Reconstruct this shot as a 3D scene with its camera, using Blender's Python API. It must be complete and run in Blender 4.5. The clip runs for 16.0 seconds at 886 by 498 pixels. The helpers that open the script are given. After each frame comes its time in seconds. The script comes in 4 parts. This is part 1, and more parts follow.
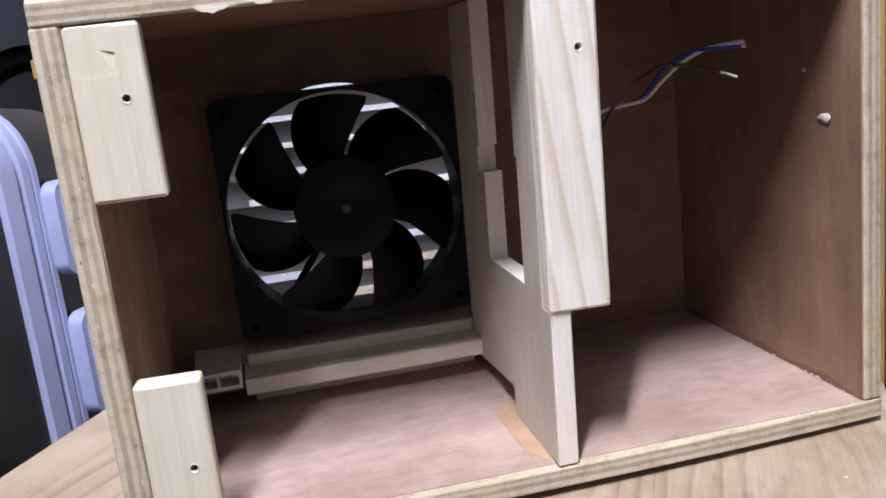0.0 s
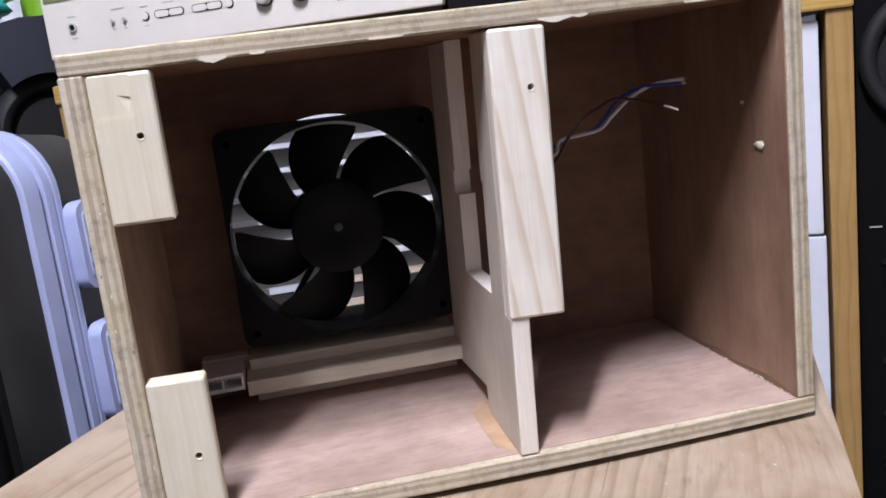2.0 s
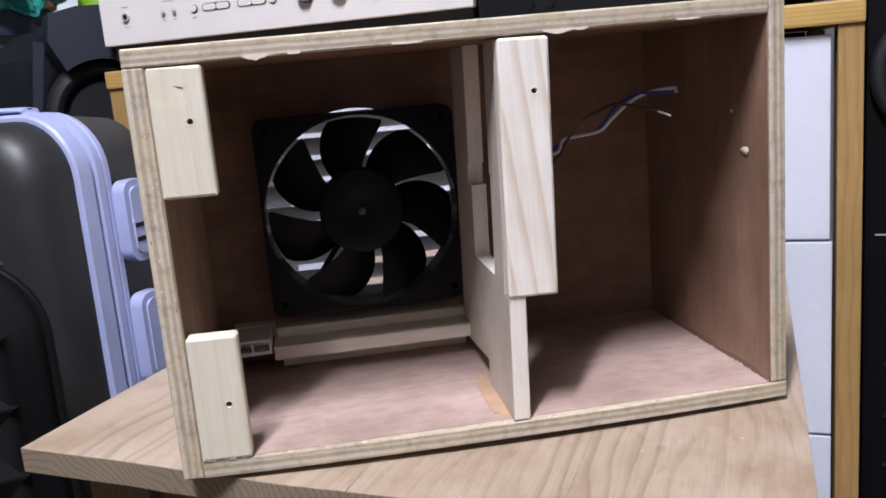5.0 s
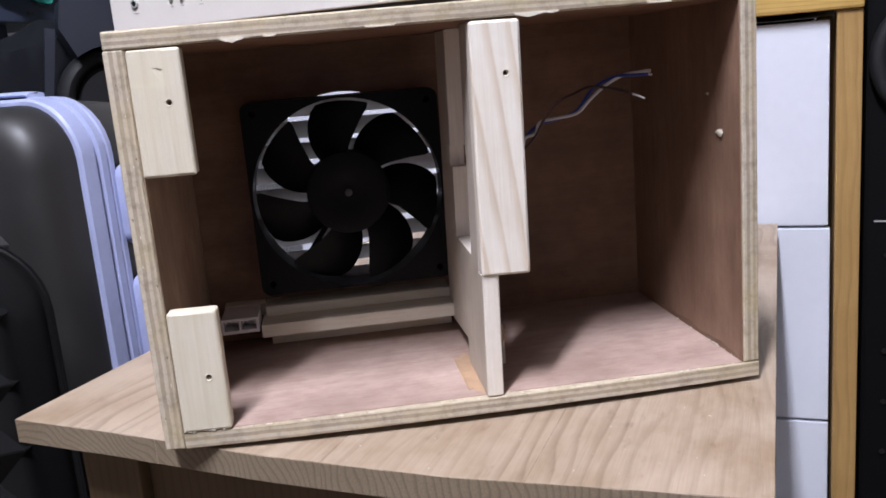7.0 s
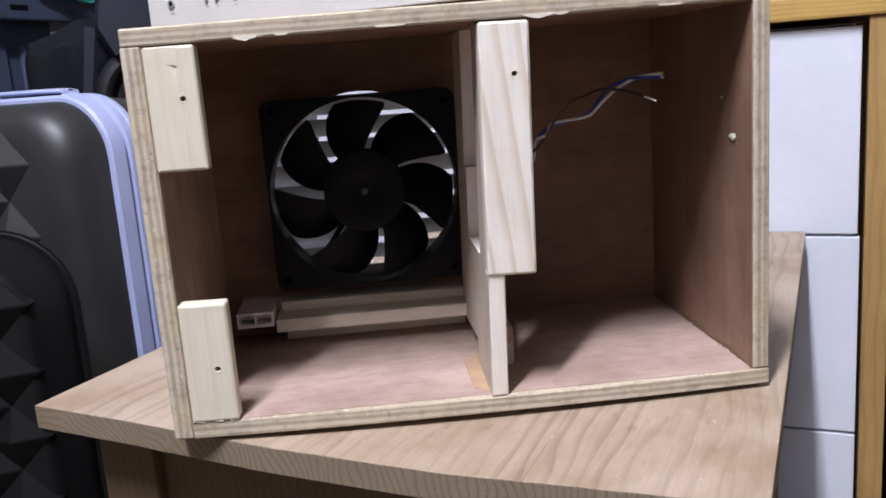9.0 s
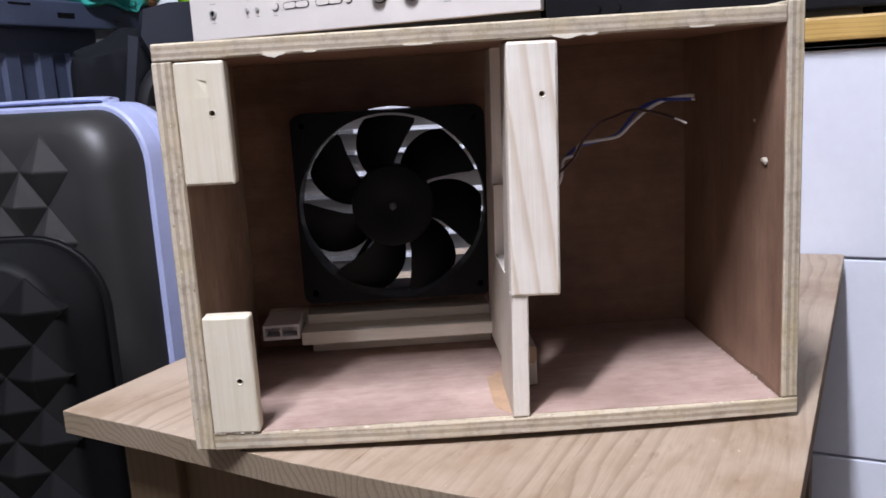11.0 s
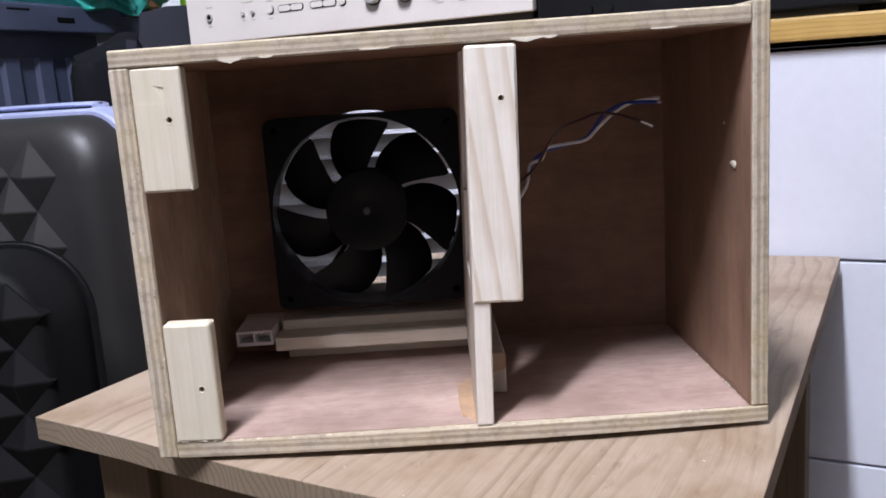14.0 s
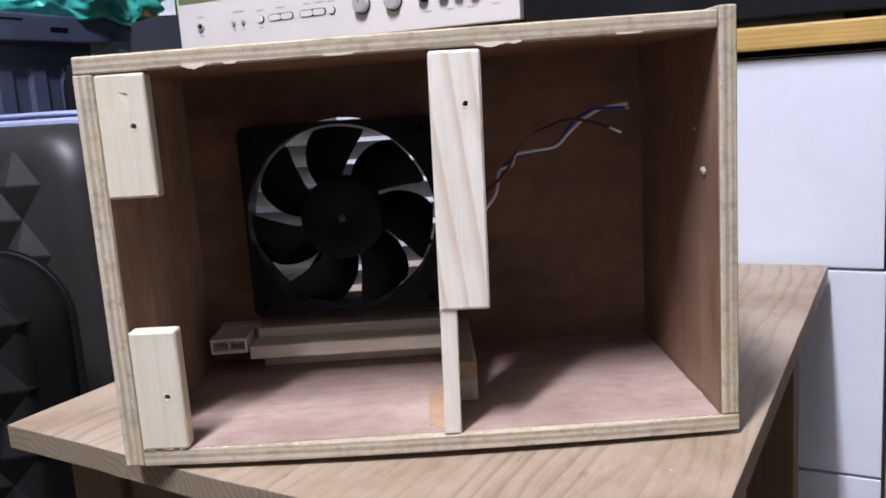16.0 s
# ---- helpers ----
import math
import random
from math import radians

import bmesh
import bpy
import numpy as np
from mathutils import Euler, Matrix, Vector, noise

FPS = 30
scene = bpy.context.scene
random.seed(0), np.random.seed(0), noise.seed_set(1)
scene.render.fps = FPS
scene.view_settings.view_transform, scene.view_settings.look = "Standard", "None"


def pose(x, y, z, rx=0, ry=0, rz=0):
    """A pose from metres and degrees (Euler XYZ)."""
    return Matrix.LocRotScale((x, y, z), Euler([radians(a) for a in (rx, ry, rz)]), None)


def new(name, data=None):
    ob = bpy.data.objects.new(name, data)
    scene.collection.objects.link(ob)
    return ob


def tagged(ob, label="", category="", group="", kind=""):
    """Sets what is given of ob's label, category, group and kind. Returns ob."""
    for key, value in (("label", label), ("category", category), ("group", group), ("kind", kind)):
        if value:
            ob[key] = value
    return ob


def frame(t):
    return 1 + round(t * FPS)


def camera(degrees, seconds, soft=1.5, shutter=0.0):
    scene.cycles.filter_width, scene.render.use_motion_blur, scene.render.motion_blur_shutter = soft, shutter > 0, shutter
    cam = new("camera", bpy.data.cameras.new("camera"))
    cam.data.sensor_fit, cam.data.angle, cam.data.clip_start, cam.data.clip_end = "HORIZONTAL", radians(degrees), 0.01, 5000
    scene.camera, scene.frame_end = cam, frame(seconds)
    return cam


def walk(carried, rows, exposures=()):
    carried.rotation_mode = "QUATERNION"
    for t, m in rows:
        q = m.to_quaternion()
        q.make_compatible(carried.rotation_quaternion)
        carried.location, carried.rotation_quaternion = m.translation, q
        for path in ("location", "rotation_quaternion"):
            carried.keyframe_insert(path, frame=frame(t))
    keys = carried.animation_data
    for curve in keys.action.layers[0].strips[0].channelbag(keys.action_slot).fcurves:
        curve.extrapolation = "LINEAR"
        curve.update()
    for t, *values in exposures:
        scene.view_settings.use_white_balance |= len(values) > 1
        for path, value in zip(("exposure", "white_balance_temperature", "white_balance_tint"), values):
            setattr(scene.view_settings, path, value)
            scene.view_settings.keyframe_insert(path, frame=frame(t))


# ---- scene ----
cam = camera(54.0, 16.0, soft=1.7)
METRES, EYE, TILT, LEAN, TURN = 0.217, 0.679, 0.0, 0.0, -12.0
ROWS = [
    (0.0, 0.0, 0.0, 0.0, -1.4, -12.63, 6.24),
    (0.5, 0.0446, -0.1054, 0.019, -0.65, -11.99, 6.64),
    (1.0, 0.0622, -0.1367, 0.0208, -0.56, -11.91, 6.8),
    (1.5, 0.0804, -0.1786, 0.0284, -0.61, -11.78, 6.81),
    (2.0, 0.085, -0.2157, 0.0391, -0.48, -11.61, 6.69),
    (2.5, 0.0822, -0.2662, 0.0479, 0.0, -11.43, 6.22),
    (3.0, 0.0811, -0.3018, 0.0491, 0.53, -11.49, 5.95),
    (3.5, 0.0844, -0.3457, 0.0551, 0.91, -11.51, 5.25),
    (4.0, 0.0932, -0.3752, 0.0561, 0.89, -11.66, 4.83),
    (6.5, 0.2345, -0.4851, 0.0295, 4.02, -11.58, 4.99),
    (7.0, 0.2546, -0.4792, 0.0261, 3.64, -12.23, 4.76),
    (7.5, 0.2754, -0.4815, 0.0239, 4.06, -12.31, 4.77),
    (8.0, 0.2915, -0.4825, 0.0253, 5.24, -11.59, 4.53),
    (8.5, 0.3144, -0.4857, 0.0191, 6.4, -11.45, 4.29),
    (9.0, 0.3318, -0.49, 0.0136, 6.45, -11.81, 4.14),
    (9.5, 0.3434, -0.4985, 0.0244, 6.5, -11.21, 3.79),
    (10.0, 0.3448, -0.4823, 0.0307, 7.49, -10.96, 3.47),
    (12.5, 0.4347, -0.4545, 0.0353, 10.12, -11.32, 3.55),
    (13.0, 0.4632, -0.4406, 0.0383, 10.18, -11.19, 3.58),
    (13.5, 0.485, -0.436, 0.0377, 10.31, -10.78, 3.56),
    (14.0, 0.4969, -0.4227, 0.0342, 10.5, -10.98, 3.73),
    (14.5, 0.5201, -0.4148, 0.02, 10.94, -10.83, 3.83),
    (15.0, 0.5448, -0.4081, 0.0233, 11.06, -10.67, 3.67),
    (15.5, 0.5712, -0.4016, 0.0215, 11.21, -10.41, 3.83),
    (16.0, 0.5849, -0.394, 0.0178, 10.93, -10.28, 3.8),
]

walk(cam, [(t, pose(0, 0, EYE, TILT, LEAN, TURN) @ pose(METRES * x, METRES * y, METRES * z, 90 + pitch, roll, yaw)) for t, x, y, z, yaw, pitch, roll in ROWS], ((0.0, 0.12), (0.5, 0.12), (1.5, 0.02), (16.0, 0.0)))

# ---- light ----
world = bpy.data.worlds.new("world")
scene.world = world
world.use_nodes = True
world.node_tree.nodes["Background"].inputs[0].default_value = (0.7, 0.8, 1.0, 1)
world.node_tree.nodes["Background"].inputs[1].default_value = 0.004
scene.view_settings.exposure = 0.0
LAMP = (-0.311, -0.467, 2.35)


def area_lamp(name, m, sx, sy, watts, colour):
    data = bpy.data.lights.new(name, "AREA")
    data.shape, data.size, data.size_y, data.energy, data.color = "RECTANGLE", sx, sy, watts, colour
    ob = new(name, data)
    ob.matrix_world = m
    return ob


area_lamp("ceiling_light_source", pose(*LAMP, 0, 0, -29), 0.10, 0.80, 80, (0.84, 0.858, 1.0))
for side in (-1, 1):
    area_lamp("ceiling_light_side", pose(*LAMP, 0, 0, -29) @ pose(side * 0.075, 0, 0.06, 0, -side * 100), 0.08, 0.80, 23, (0.84, 0.858, 1.0))


# ---- materials ----
class Nodes:
    """A node material with a Principled shader and short calls to add nodes."""

    def __init__(self, name, rough=0.6, metal=0.0, base=(0.5, 0.5, 0.5)):
        self.m = bpy.data.materials.new(name)
        self.m.use_nodes = True
        self.t = self.m.node_tree
        self.b = self.t.nodes["Principled BSDF"]
        self.b.inputs["Base Color"].default_value = (*base, 1)
        self.b.inputs["Roughness"].default_value = rough
        self.b.inputs["Metallic"].default_value = metal
        self.co = self.t.nodes.new("ShaderNodeTexCoord").outputs["Object"]

    def add(self, kind, **kw):
        n = self.t.nodes.new(kind)
        for k, v in kw.items():
            if k in n.inputs:
                n.inputs[k].default_value = v
        return n

    def link(self, a, b):
        self.t.links.new(a, b)

    def shifted(self, amount=3.0):
        info = self.add("ShaderNodeObjectInfo")
        mul = self.add("ShaderNodeVectorMath")
        mul.operation = "MULTIPLY_ADD"
        mul.inputs[1].default_value = (amount, amount * 0.7, amount * 1.3)
        self.link(info.outputs["Random"], mul.inputs[0])
        self.link(self.co, mul.inputs[2])
        return mul.outputs[0]

    def scaled(self, src, scale, loc=(0, 0, 0)):
        n = self.add("ShaderNodeMapping")
        n.inputs["Scale"].default_value = scale
        n.inputs["Location"].default_value = loc
        self.link(src, n.inputs["Vector"])
        return n.outputs[0]

    def noise(self, src, scale, detail=3.0, rough=0.55):
        n = self.add("ShaderNodeTexNoise", Scale=scale, Detail=detail, Roughness=rough)
        self.link(src, n.inputs["Vector"])
        return n.outputs["Fac"]

    def ramp(self, fac, stops, interp="LINEAR"):
        n = self.add("ShaderNodeValToRGB")
        cr = n.color_ramp
        cr.interpolation = interp
        while len(cr.elements) < len(stops):
            cr.elements.new(0.5)
        for e, (p, c) in zip(cr.elements, stops):
            e.position = p
            e.color = (*c, 1) if len(c) == 3 else c
        self.link(fac, n.inputs["Fac"])
        return n.outputs["Color"]

    def mix(self, a, b, fac, mode="MIX"):
        n = self.add("ShaderNodeMix")
        n.data_type, n.blend_type = "RGBA", mode
        for sock, val in ((n.inputs[0], fac), (n.inputs[6], a), (n.inputs[7], b)):
            if hasattr(val, "is_linked"):
                self.link(val, sock)
            elif isinstance(val, (int, float)):
                sock.default_value = val
            else:
                sock.default_value = (*val, 1)
        return n.outputs[2]

    def base(self, col):
        self.link(col, self.b.inputs["Base Color"])

    def bump(self, h, dist, strength=0.6):
        n = self.add("ShaderNodeBump", Strength=strength, Distance=dist)
        self.link(h, n.inputs["Height"])
        self.link(n.outputs[0], self.b.inputs["Normal"])

    def rough(self, fac, lo, hi):
        n = self.add("ShaderNodeMapRange")
        n.inputs["To Min"].default_value, n.inputs["To Max"].default_value = lo, hi
        self.link(fac, n.inputs["Value"])
        self.link(n.outputs[0], self.b.inputs["Roughness"])


AX = {"X": (1, 0, 0), "Y": (0, 1, 0), "Z": (0, 0, 1)}


def along(axis, lengthwise, across):
    return tuple(lengthwise if a else across for a in AX[axis])


def wood(name, light, dark, axis, ring=0.004, heart=(0, 0, 0), ring_mix=0.6, rough=0.6, grey=None, wander=0.006, tilt=0.0, fibre_mix=0.4, flecks=0.0, patchy=0.0):
    n = Nodes(name, rough)
    p = n.shifted(0.02)
    flow = n.scaled(p, along(axis, 0.10, 1.0), heart)
    flow.node.inputs["Rotation"].default_value = (tilt, 0, 0)
    w1 = n.noise(n.scaled(p, along(axis, 4, 16)), 1.0, 2)
    push = n.add("ShaderNodeVectorMath")
    push.operation = "MULTIPLY_ADD"
    push.inputs[1].default_value = (wander, wander, wander)
    n.link(w1, push.inputs[0])
    n.link(flow, push.inputs[2])
    wave = n.add("ShaderNodeTexWave", Scale=0.314 / ring, Distortion=0.6, Detail=2.0)
    wave.wave_type, wave.rings_direction, wave.wave_profile = "RINGS", axis, "SAW"
    wave.inputs["Detail Scale"].default_value = 1.5
    n.link(push.outputs[0], wave.inputs["Vector"])
    rings = n.ramp(wave.outputs["Fac"], [(0.0, light), (0.55, light), (0.9, dark), (1.0, light)])
    if patchy:
        zone = n.noise(n.scaled(p, along(axis, 2.5, 26)), 1.0, 2)
        even = n.mix(light, rings, n.ramp(zone, [(0.40, (0.22, 0.22, 0.22)), (0.62, (patchy, patchy, patchy))]))
    else:
        even = n.mix(light, rings, ring_mix)
    fibre = n.noise(n.scaled(p, along(axis, 25, 900)), 1.0, 4, 0.65)
    col = n.mix(even, n.ramp(fibre, [(0.25, (0.62, 0.58, 0.54)), (0.6, (1, 1, 1))]), fibre_mix, "MULTIPLY")
    blotch = n.noise(p, 22.0, 4, 0.6)
    if grey:
        col = n.mix(col, grey, n.ramp(blotch, [(0.42, (0, 0, 0)), (0.72, (0.75, 0.75, 0.75))]))
    else:
        col = n.mix(col, n.ramp(blotch, [(0.3, (0.86, 0.83, 0.78)), (0.65, (1, 1, 1))]), 0.8, "MULTIPLY")
    if flecks:
        worn = n.noise(n.scaled(p, along(axis, 9, 15)), 1.0, 5, 0.62)
        col = n.mix(col, n.ramp(worn, [(0.34, (0.74, 0.66, 0.57)), (0.47, (0.98, 0.96, 0.93)), (0.62, (1.12, 1.13, 1.16))]), 0.85, "MULTIPLY")
        dust = n.noise(p, 420.0, 2, 0.5)
        col = n.mix(col, (0.72, 0.68, 0.62), n.ramp(dust, [(0.745, (0, 0, 0)), (0.79, (flecks, flecks, flecks))]))
        scuff = n.noise(n.scaled(p, (90, 35, 60)), 1.0, 3, 0.7)
        col = n.mix(col, n.ramp(scuff, [(0.26, (0.62, 0.58, 0.55)), (0.40, (1, 1, 1))]), 0.7, "MULTIPLY")
    n.base(col)
    n.rough(fibre, rough - 0.12, rough + 0.15)
    n.bump(fibre, 0.0004, 0.5)
    return n.m


def veneer(name, light, dark, axis, rough=0.55, streaks=0.75, blot=0.0):
    n = Nodes(name, rough)
    p = n.shifted(0.05)
    streak = n.noise(n.scaled(p, along(axis, 9, 260)), 1.0, 5, 0.65)
    broad = n.noise(n.scaled(p, along(axis, 8, 26)), 1.0, 4, 0.6)
    pore = n.noise(n.scaled(p, along(axis, 120, 1800)), 1.0, 2, 0.6)
    cloud = n.noise(p, 26.0, 4, 0.6)
    col = n.mix(dark, light, n.ramp(broad, [(0.3, (0, 0, 0)), (0.68, (1, 1, 1))]))
    col = n.mix(col, n.ramp(streak, [(0.3, (0.72, 0.66, 0.63)), (0.62, (1.05, 1.03, 1.02))]), streaks, "MULTIPLY")
    col = n.mix(col, n.ramp(cloud, [(0.35, (0.8, 0.76, 0.74)), (0.7, (1.12, 1.1, 1.1))]), 0.8, "MULTIPLY")
    if blot:
        smear = n.noise(n.scaled(p, (70, 130, 70)), 1.0, 5, 0.7)
        col = n.mix(col, n.ramp(smear, [(0.34, (0.82, 0.74, 0.70)), (0.5, (1, 1, 1)), (0.66, (1.14, 1.14, 1.14))]), blot, "MULTIPLY")
    col = n.mix(col, n.ramp(pore, [(0.25, (0.6, 0.55, 0.52)), (0.45, (1, 1, 1))]), 0.5, "MULTIPLY")
    n.base(col)
    n.rough(cloud, rough - 0.12, rough + 0.2)
    n.bump(streak, 0.0004, 0.4)
    return n.m


def ply_edge(name, axis, lo, hi):
    """Layers of a plywood edge across the panel's thickness, between lo and hi on one axis."""
    n = Nodes(name, 0.75)
    sep = n.add("ShaderNodeSeparateXYZ")
    wob = n.noise(n.co, 60.0, 3)
    fine = n.noise(n.co, 900.0, 3, 0.7)
    n.link(n.co, sep.inputs[0])
    rng = n.add("ShaderNodeMapRange")
    rng.inputs["From Min"].default_value, rng.inputs["From Max"].default_value = lo, hi
    n.link(sep.outputs[axis], rng.inputs["Value"])
    add = n.add("ShaderNodeMath")
    add.operation = "MULTIPLY_ADD"
    add.inputs[1].default_value = 0.14
    n.link(wob, add.inputs[0])
    off = n.add("ShaderNodeMath")
    off.operation = "SUBTRACT"
    off.inputs[1].default_value = 0.07
    n.link(rng.outputs[0], off.inputs[0])
    n.link(off.outputs[0], add.inputs[2])
    a, b, c, d = (0.43, 0.355, 0.26), (0.57, 0.505, 0.40), (0.385, 0.315, 0.235), (0.54, 0.465, 0.34)
    col = n.ramp(add.outputs[0], [(0.0, c), (0.05, b), (0.24, b), (0.28, c), (0.45, c), (0.49, b), (0.64, d), (0.68, c), (0.80, a), (0.85, d)])
    spots = n.noise(n.co, 170.0, 4, 0.7)
    col = n.mix(col, n.ramp(spots, [(0.3, (0.66, 0.62, 0.58)), (0.5, (1, 1, 1)), (0.72, (1.12, 1.1, 1.07))]), 0.85, "MULTIPLY")
    aged = n.noise(n.co, 38.0, 4, 0.65)
    col = n.mix(col, (0.50, 0.40, 0.20), n.ramp(aged, [(0.46, (0, 0, 0)), (0.70, (0.42, 0.42, 0.42))]))
    col = n.mix(col, n.ramp(fine, [(0.3, (0.72, 0.7, 0.68)), (0.6, (1.05, 1.05, 1.05))]), 0.4, "MULTIPLY")
    n.base(col)
    n.bump(fine, 0.0003, 0.4)
    return n.m


def paint(name, col, rough=0.5, metal=0.0, grain=300.0, vary=0.12, bump=0.0002, smudge=14.0, gloss=0.5):
    n = Nodes(name, rough, metal)
    n.b.inputs["Specular IOR Level"].default_value = gloss
    p = n.shifted(1.0)
    g, s = n.noise(p, grain, 3, 0.6), n.noise(p, smudge, 4, 0.6)
    lo, hi = tuple(c * (1 - vary) for c in col), tuple(min(1, c * (1 + vary)) for c in col)
    c = n.ramp(s, [(0.3, lo), (0.7, hi)])
    c = n.mix(c, n.ramp(g, [(0.3, (1 - vary, 1 - vary, 1 - vary)), (0.6, (1, 1, 1))]), 0.6, "MULTIPLY")
    n.base(c)
    n.rough(s, max(0.03, rough - 0.08), min(1, rough + 0.12))
    if bump:
        n.bump(g, bump, 0.5)
    return n.m


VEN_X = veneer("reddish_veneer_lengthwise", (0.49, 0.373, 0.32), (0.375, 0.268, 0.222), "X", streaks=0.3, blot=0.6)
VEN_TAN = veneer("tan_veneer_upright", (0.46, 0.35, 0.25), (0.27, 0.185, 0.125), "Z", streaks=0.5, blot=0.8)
# right, back and top veneers: the box's inner shade is in their darker tone
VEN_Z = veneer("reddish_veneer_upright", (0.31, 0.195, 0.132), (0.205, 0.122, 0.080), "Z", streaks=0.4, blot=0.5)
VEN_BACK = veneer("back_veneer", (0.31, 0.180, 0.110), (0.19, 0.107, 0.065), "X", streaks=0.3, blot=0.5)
PINE_Z = wood("planed_pine_upright", (0.72, 0.66, 0.53), (0.62, 0.535, 0.38), "Z", 0.0095, (-0.01, -0.29, 0), 0.4, fibre_mix=0.25, tilt=0.3, grey=(0.65, 0.58, 0.41))
PINE_FIG = wood("flame_figured_pine", (0.88, 0.825, 0.735), (0.62, 0.475, 0.32), "Z", 0.0052, (-0.098, -0.330, 0.02), 0.6, wander=0.016, tilt=0.55, fibre_mix=0.25)
PINE_X = wood("planed_pine_lengthwise", (0.86, 0.785, 0.66), (0.72, 0.615, 0.47), "X", 0.007, (0, -0.4, -0.5), 0.3, fibre_mix=0.3)
# divider pine in two tones: shade in the side faces, light in the edges
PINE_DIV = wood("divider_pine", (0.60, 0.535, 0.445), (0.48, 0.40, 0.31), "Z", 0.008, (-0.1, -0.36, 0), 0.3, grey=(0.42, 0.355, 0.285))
PINE_LIT = wood("fresh_cut_pine", (0.86, 0.795, 0.71), (0.76, 0.67, 0.56), "Z", 0.007, (-0.1, -0.36, 0), 0.25, fibre_mix=0.3)
TABLE_WOOD = wood("worn_table_pine", (0.425, 0.335, 0.25), (0.235, 0.168, 0.113), "Y", 0.0105, (-0.05, 0, 0.034), 0.5, 0.5, wander=0.052, patchy=0.62, flecks=0.9, fibre_mix=0.5)
TABLE_END = wood("table_end_grain", (0.27, 0.212, 0.145), (0.13, 0.094, 0.056), "Y", 0.0042, (-0.045, 0, 0.030), 0.6, 0.7, wander=0.030, fibre_mix=0.7)
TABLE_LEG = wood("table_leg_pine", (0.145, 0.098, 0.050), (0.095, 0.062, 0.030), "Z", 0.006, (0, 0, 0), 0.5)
OAK = wood("yellow_oak", (0.62, 0.40, 0.12), (0.42, 0.24, 0.06), "X", 0.004, (0, -0.5, -0.03), 0.55, 0.45, wander=0.01)
OAK_Z = wood("yellow_oak_upright", (0.46, 0.285, 0.105), (0.31, 0.175, 0.055), "Z", 0.006, (-0.45, -0.5, 0), 0.5, 0.45, wander=0.012)
EDGE_LEFT = ply_edge("ply_edge_left", "X", -0.0638, -0.0538)
EDGE_RIGHT = ply_edge("ply_edge_right", "X", 0.2455, 0.2543)
EDGE_TOP = ply_edge("ply_edge_top", "Z", 0.702, 0.7105)
EDGE_BOTTOM = ply_edge("ply_edge_bottom", "Z", 0.5025, 0.5115)
BLACK = paint("black_plastic", (0.0062, 0.0062, 0.0067), 0.5, grain=500, gloss=0.15)
BLADE = paint("black_blade_plastic", (0.0055, 0.0055, 0.006), 0.45, grain=400, gloss=0.15)
GLOSS_BLACK = paint("gloss_black_plastic", (0.008, 0.008, 0.009), 0.12, bump=0)
DARK = paint("dark_rubber", (0.010, 0.010, 0.012), 0.7, gloss=0.3)
WHITE = paint("white_lacquer", (0.76, 0.785, 0.86), 0.4, grain=90, vary=0.04, bump=0.0001, smudge=5)
CEILING = paint("ceiling_paint", (0.74, 0.74, 0.75), 0.9, grain=120, vary=0.05, bump=0.0006, smudge=2)
WALL = paint("wall_paint", (0.26, 0.26, 0.27), 0.85, grain=120, vary=0.06, bump=0.0006, smudge=2)
FLOOR = wood("floor_boards", (0.14, 0.10, 0.07), (0.09, 0.06, 0.04), "Y", 0.02, (0, 0, 0), 0.5)
SHELL = paint("grey_suitcase_shell", (0.022, 0.021, 0.0202), 0.49, grain=700, vary=0.1, bump=0.0001, gloss=0.6)
SHELL_DARK = paint("charcoal_suitcase_shell", (0.0068, 0.0069, 0.0073), 0.6, grain=700, vary=0.12, bump=0.0001, gloss=0.14)
RIM = paint("lilac_blue_plastic", (0.40, 0.44, 0.66), 0.4, grain=300, vary=0.07)
SILVER = paint("champagne_faceplate", (0.82, 0.76, 0.70), 0.42, 0.0, grain=600, vary=0.04, smudge=9)
METAL = paint("knob_metal", (0.62, 0.60, 0.57), 0.38, 0.35, grain=700, vary=0.1)
DARKMETAL = paint("amplifier_case", (0.05, 0.05, 0.052), 0.45, 0.3)
PRINT = paint("printed_legend", (0.46, 0.44, 0.42), 0.6, vary=0.05, bump=0)
NAVY = paint("navy_bin_plastic", (0.066, 0.081, 0.135), 0.5, grain=200, vary=0.15)
TEAL = paint("teal_bag_film", (0.07, 0.58, 0.49), 0.35, grain=60, vary=0.25, bump=0.0008)
RUBBER = paint("tyre_rubber", (0.008, 0.008, 0.010), 0.65, grain=300)
HOUSE = paint("grey_blue_plastic", (0.013, 0.016, 0.028), 0.6)
CABINET = paint("speaker_vinyl", (0.0032, 0.0034, 0.004), 0.6, grain=500, gloss=0.12)
FABRIC = paint("black_bag_fabric", (0.007, 0.008, 0.011), 0.85, grain=900, vary=0.25, gloss=0.2)
LIME = paint("lime_plastic", (0.25, 0.52, 0.03), 0.4)
GINGER = paint("ginger_cardboard", (0.42, 0.20, 0.09), 0.8)
PAPER = paint("white_paper", (0.75, 0.76, 0.8), 0.8, smudge=30)
VENT = paint("pale_vent_plastic", (0.88, 0.88, 0.88), 0.45, vary=0.06)
CONN = paint("ivory_connector_plastic", (0.78, 0.73, 0.72), 0.4, vary=0.06)
GLUE = paint("dried_glue", (0.76, 0.70, 0.58), 0.65, grain=900)
AMBER = paint("amber_glue_stain", (0.45, 0.295, 0.185), 0.35, grain=160, vary=0.16, smudge=70)
SMEAR = paint("pale_glue_smear", (0.60, 0.53, 0.45), 0.6, grain=350, vary=0.22, smudge=60)
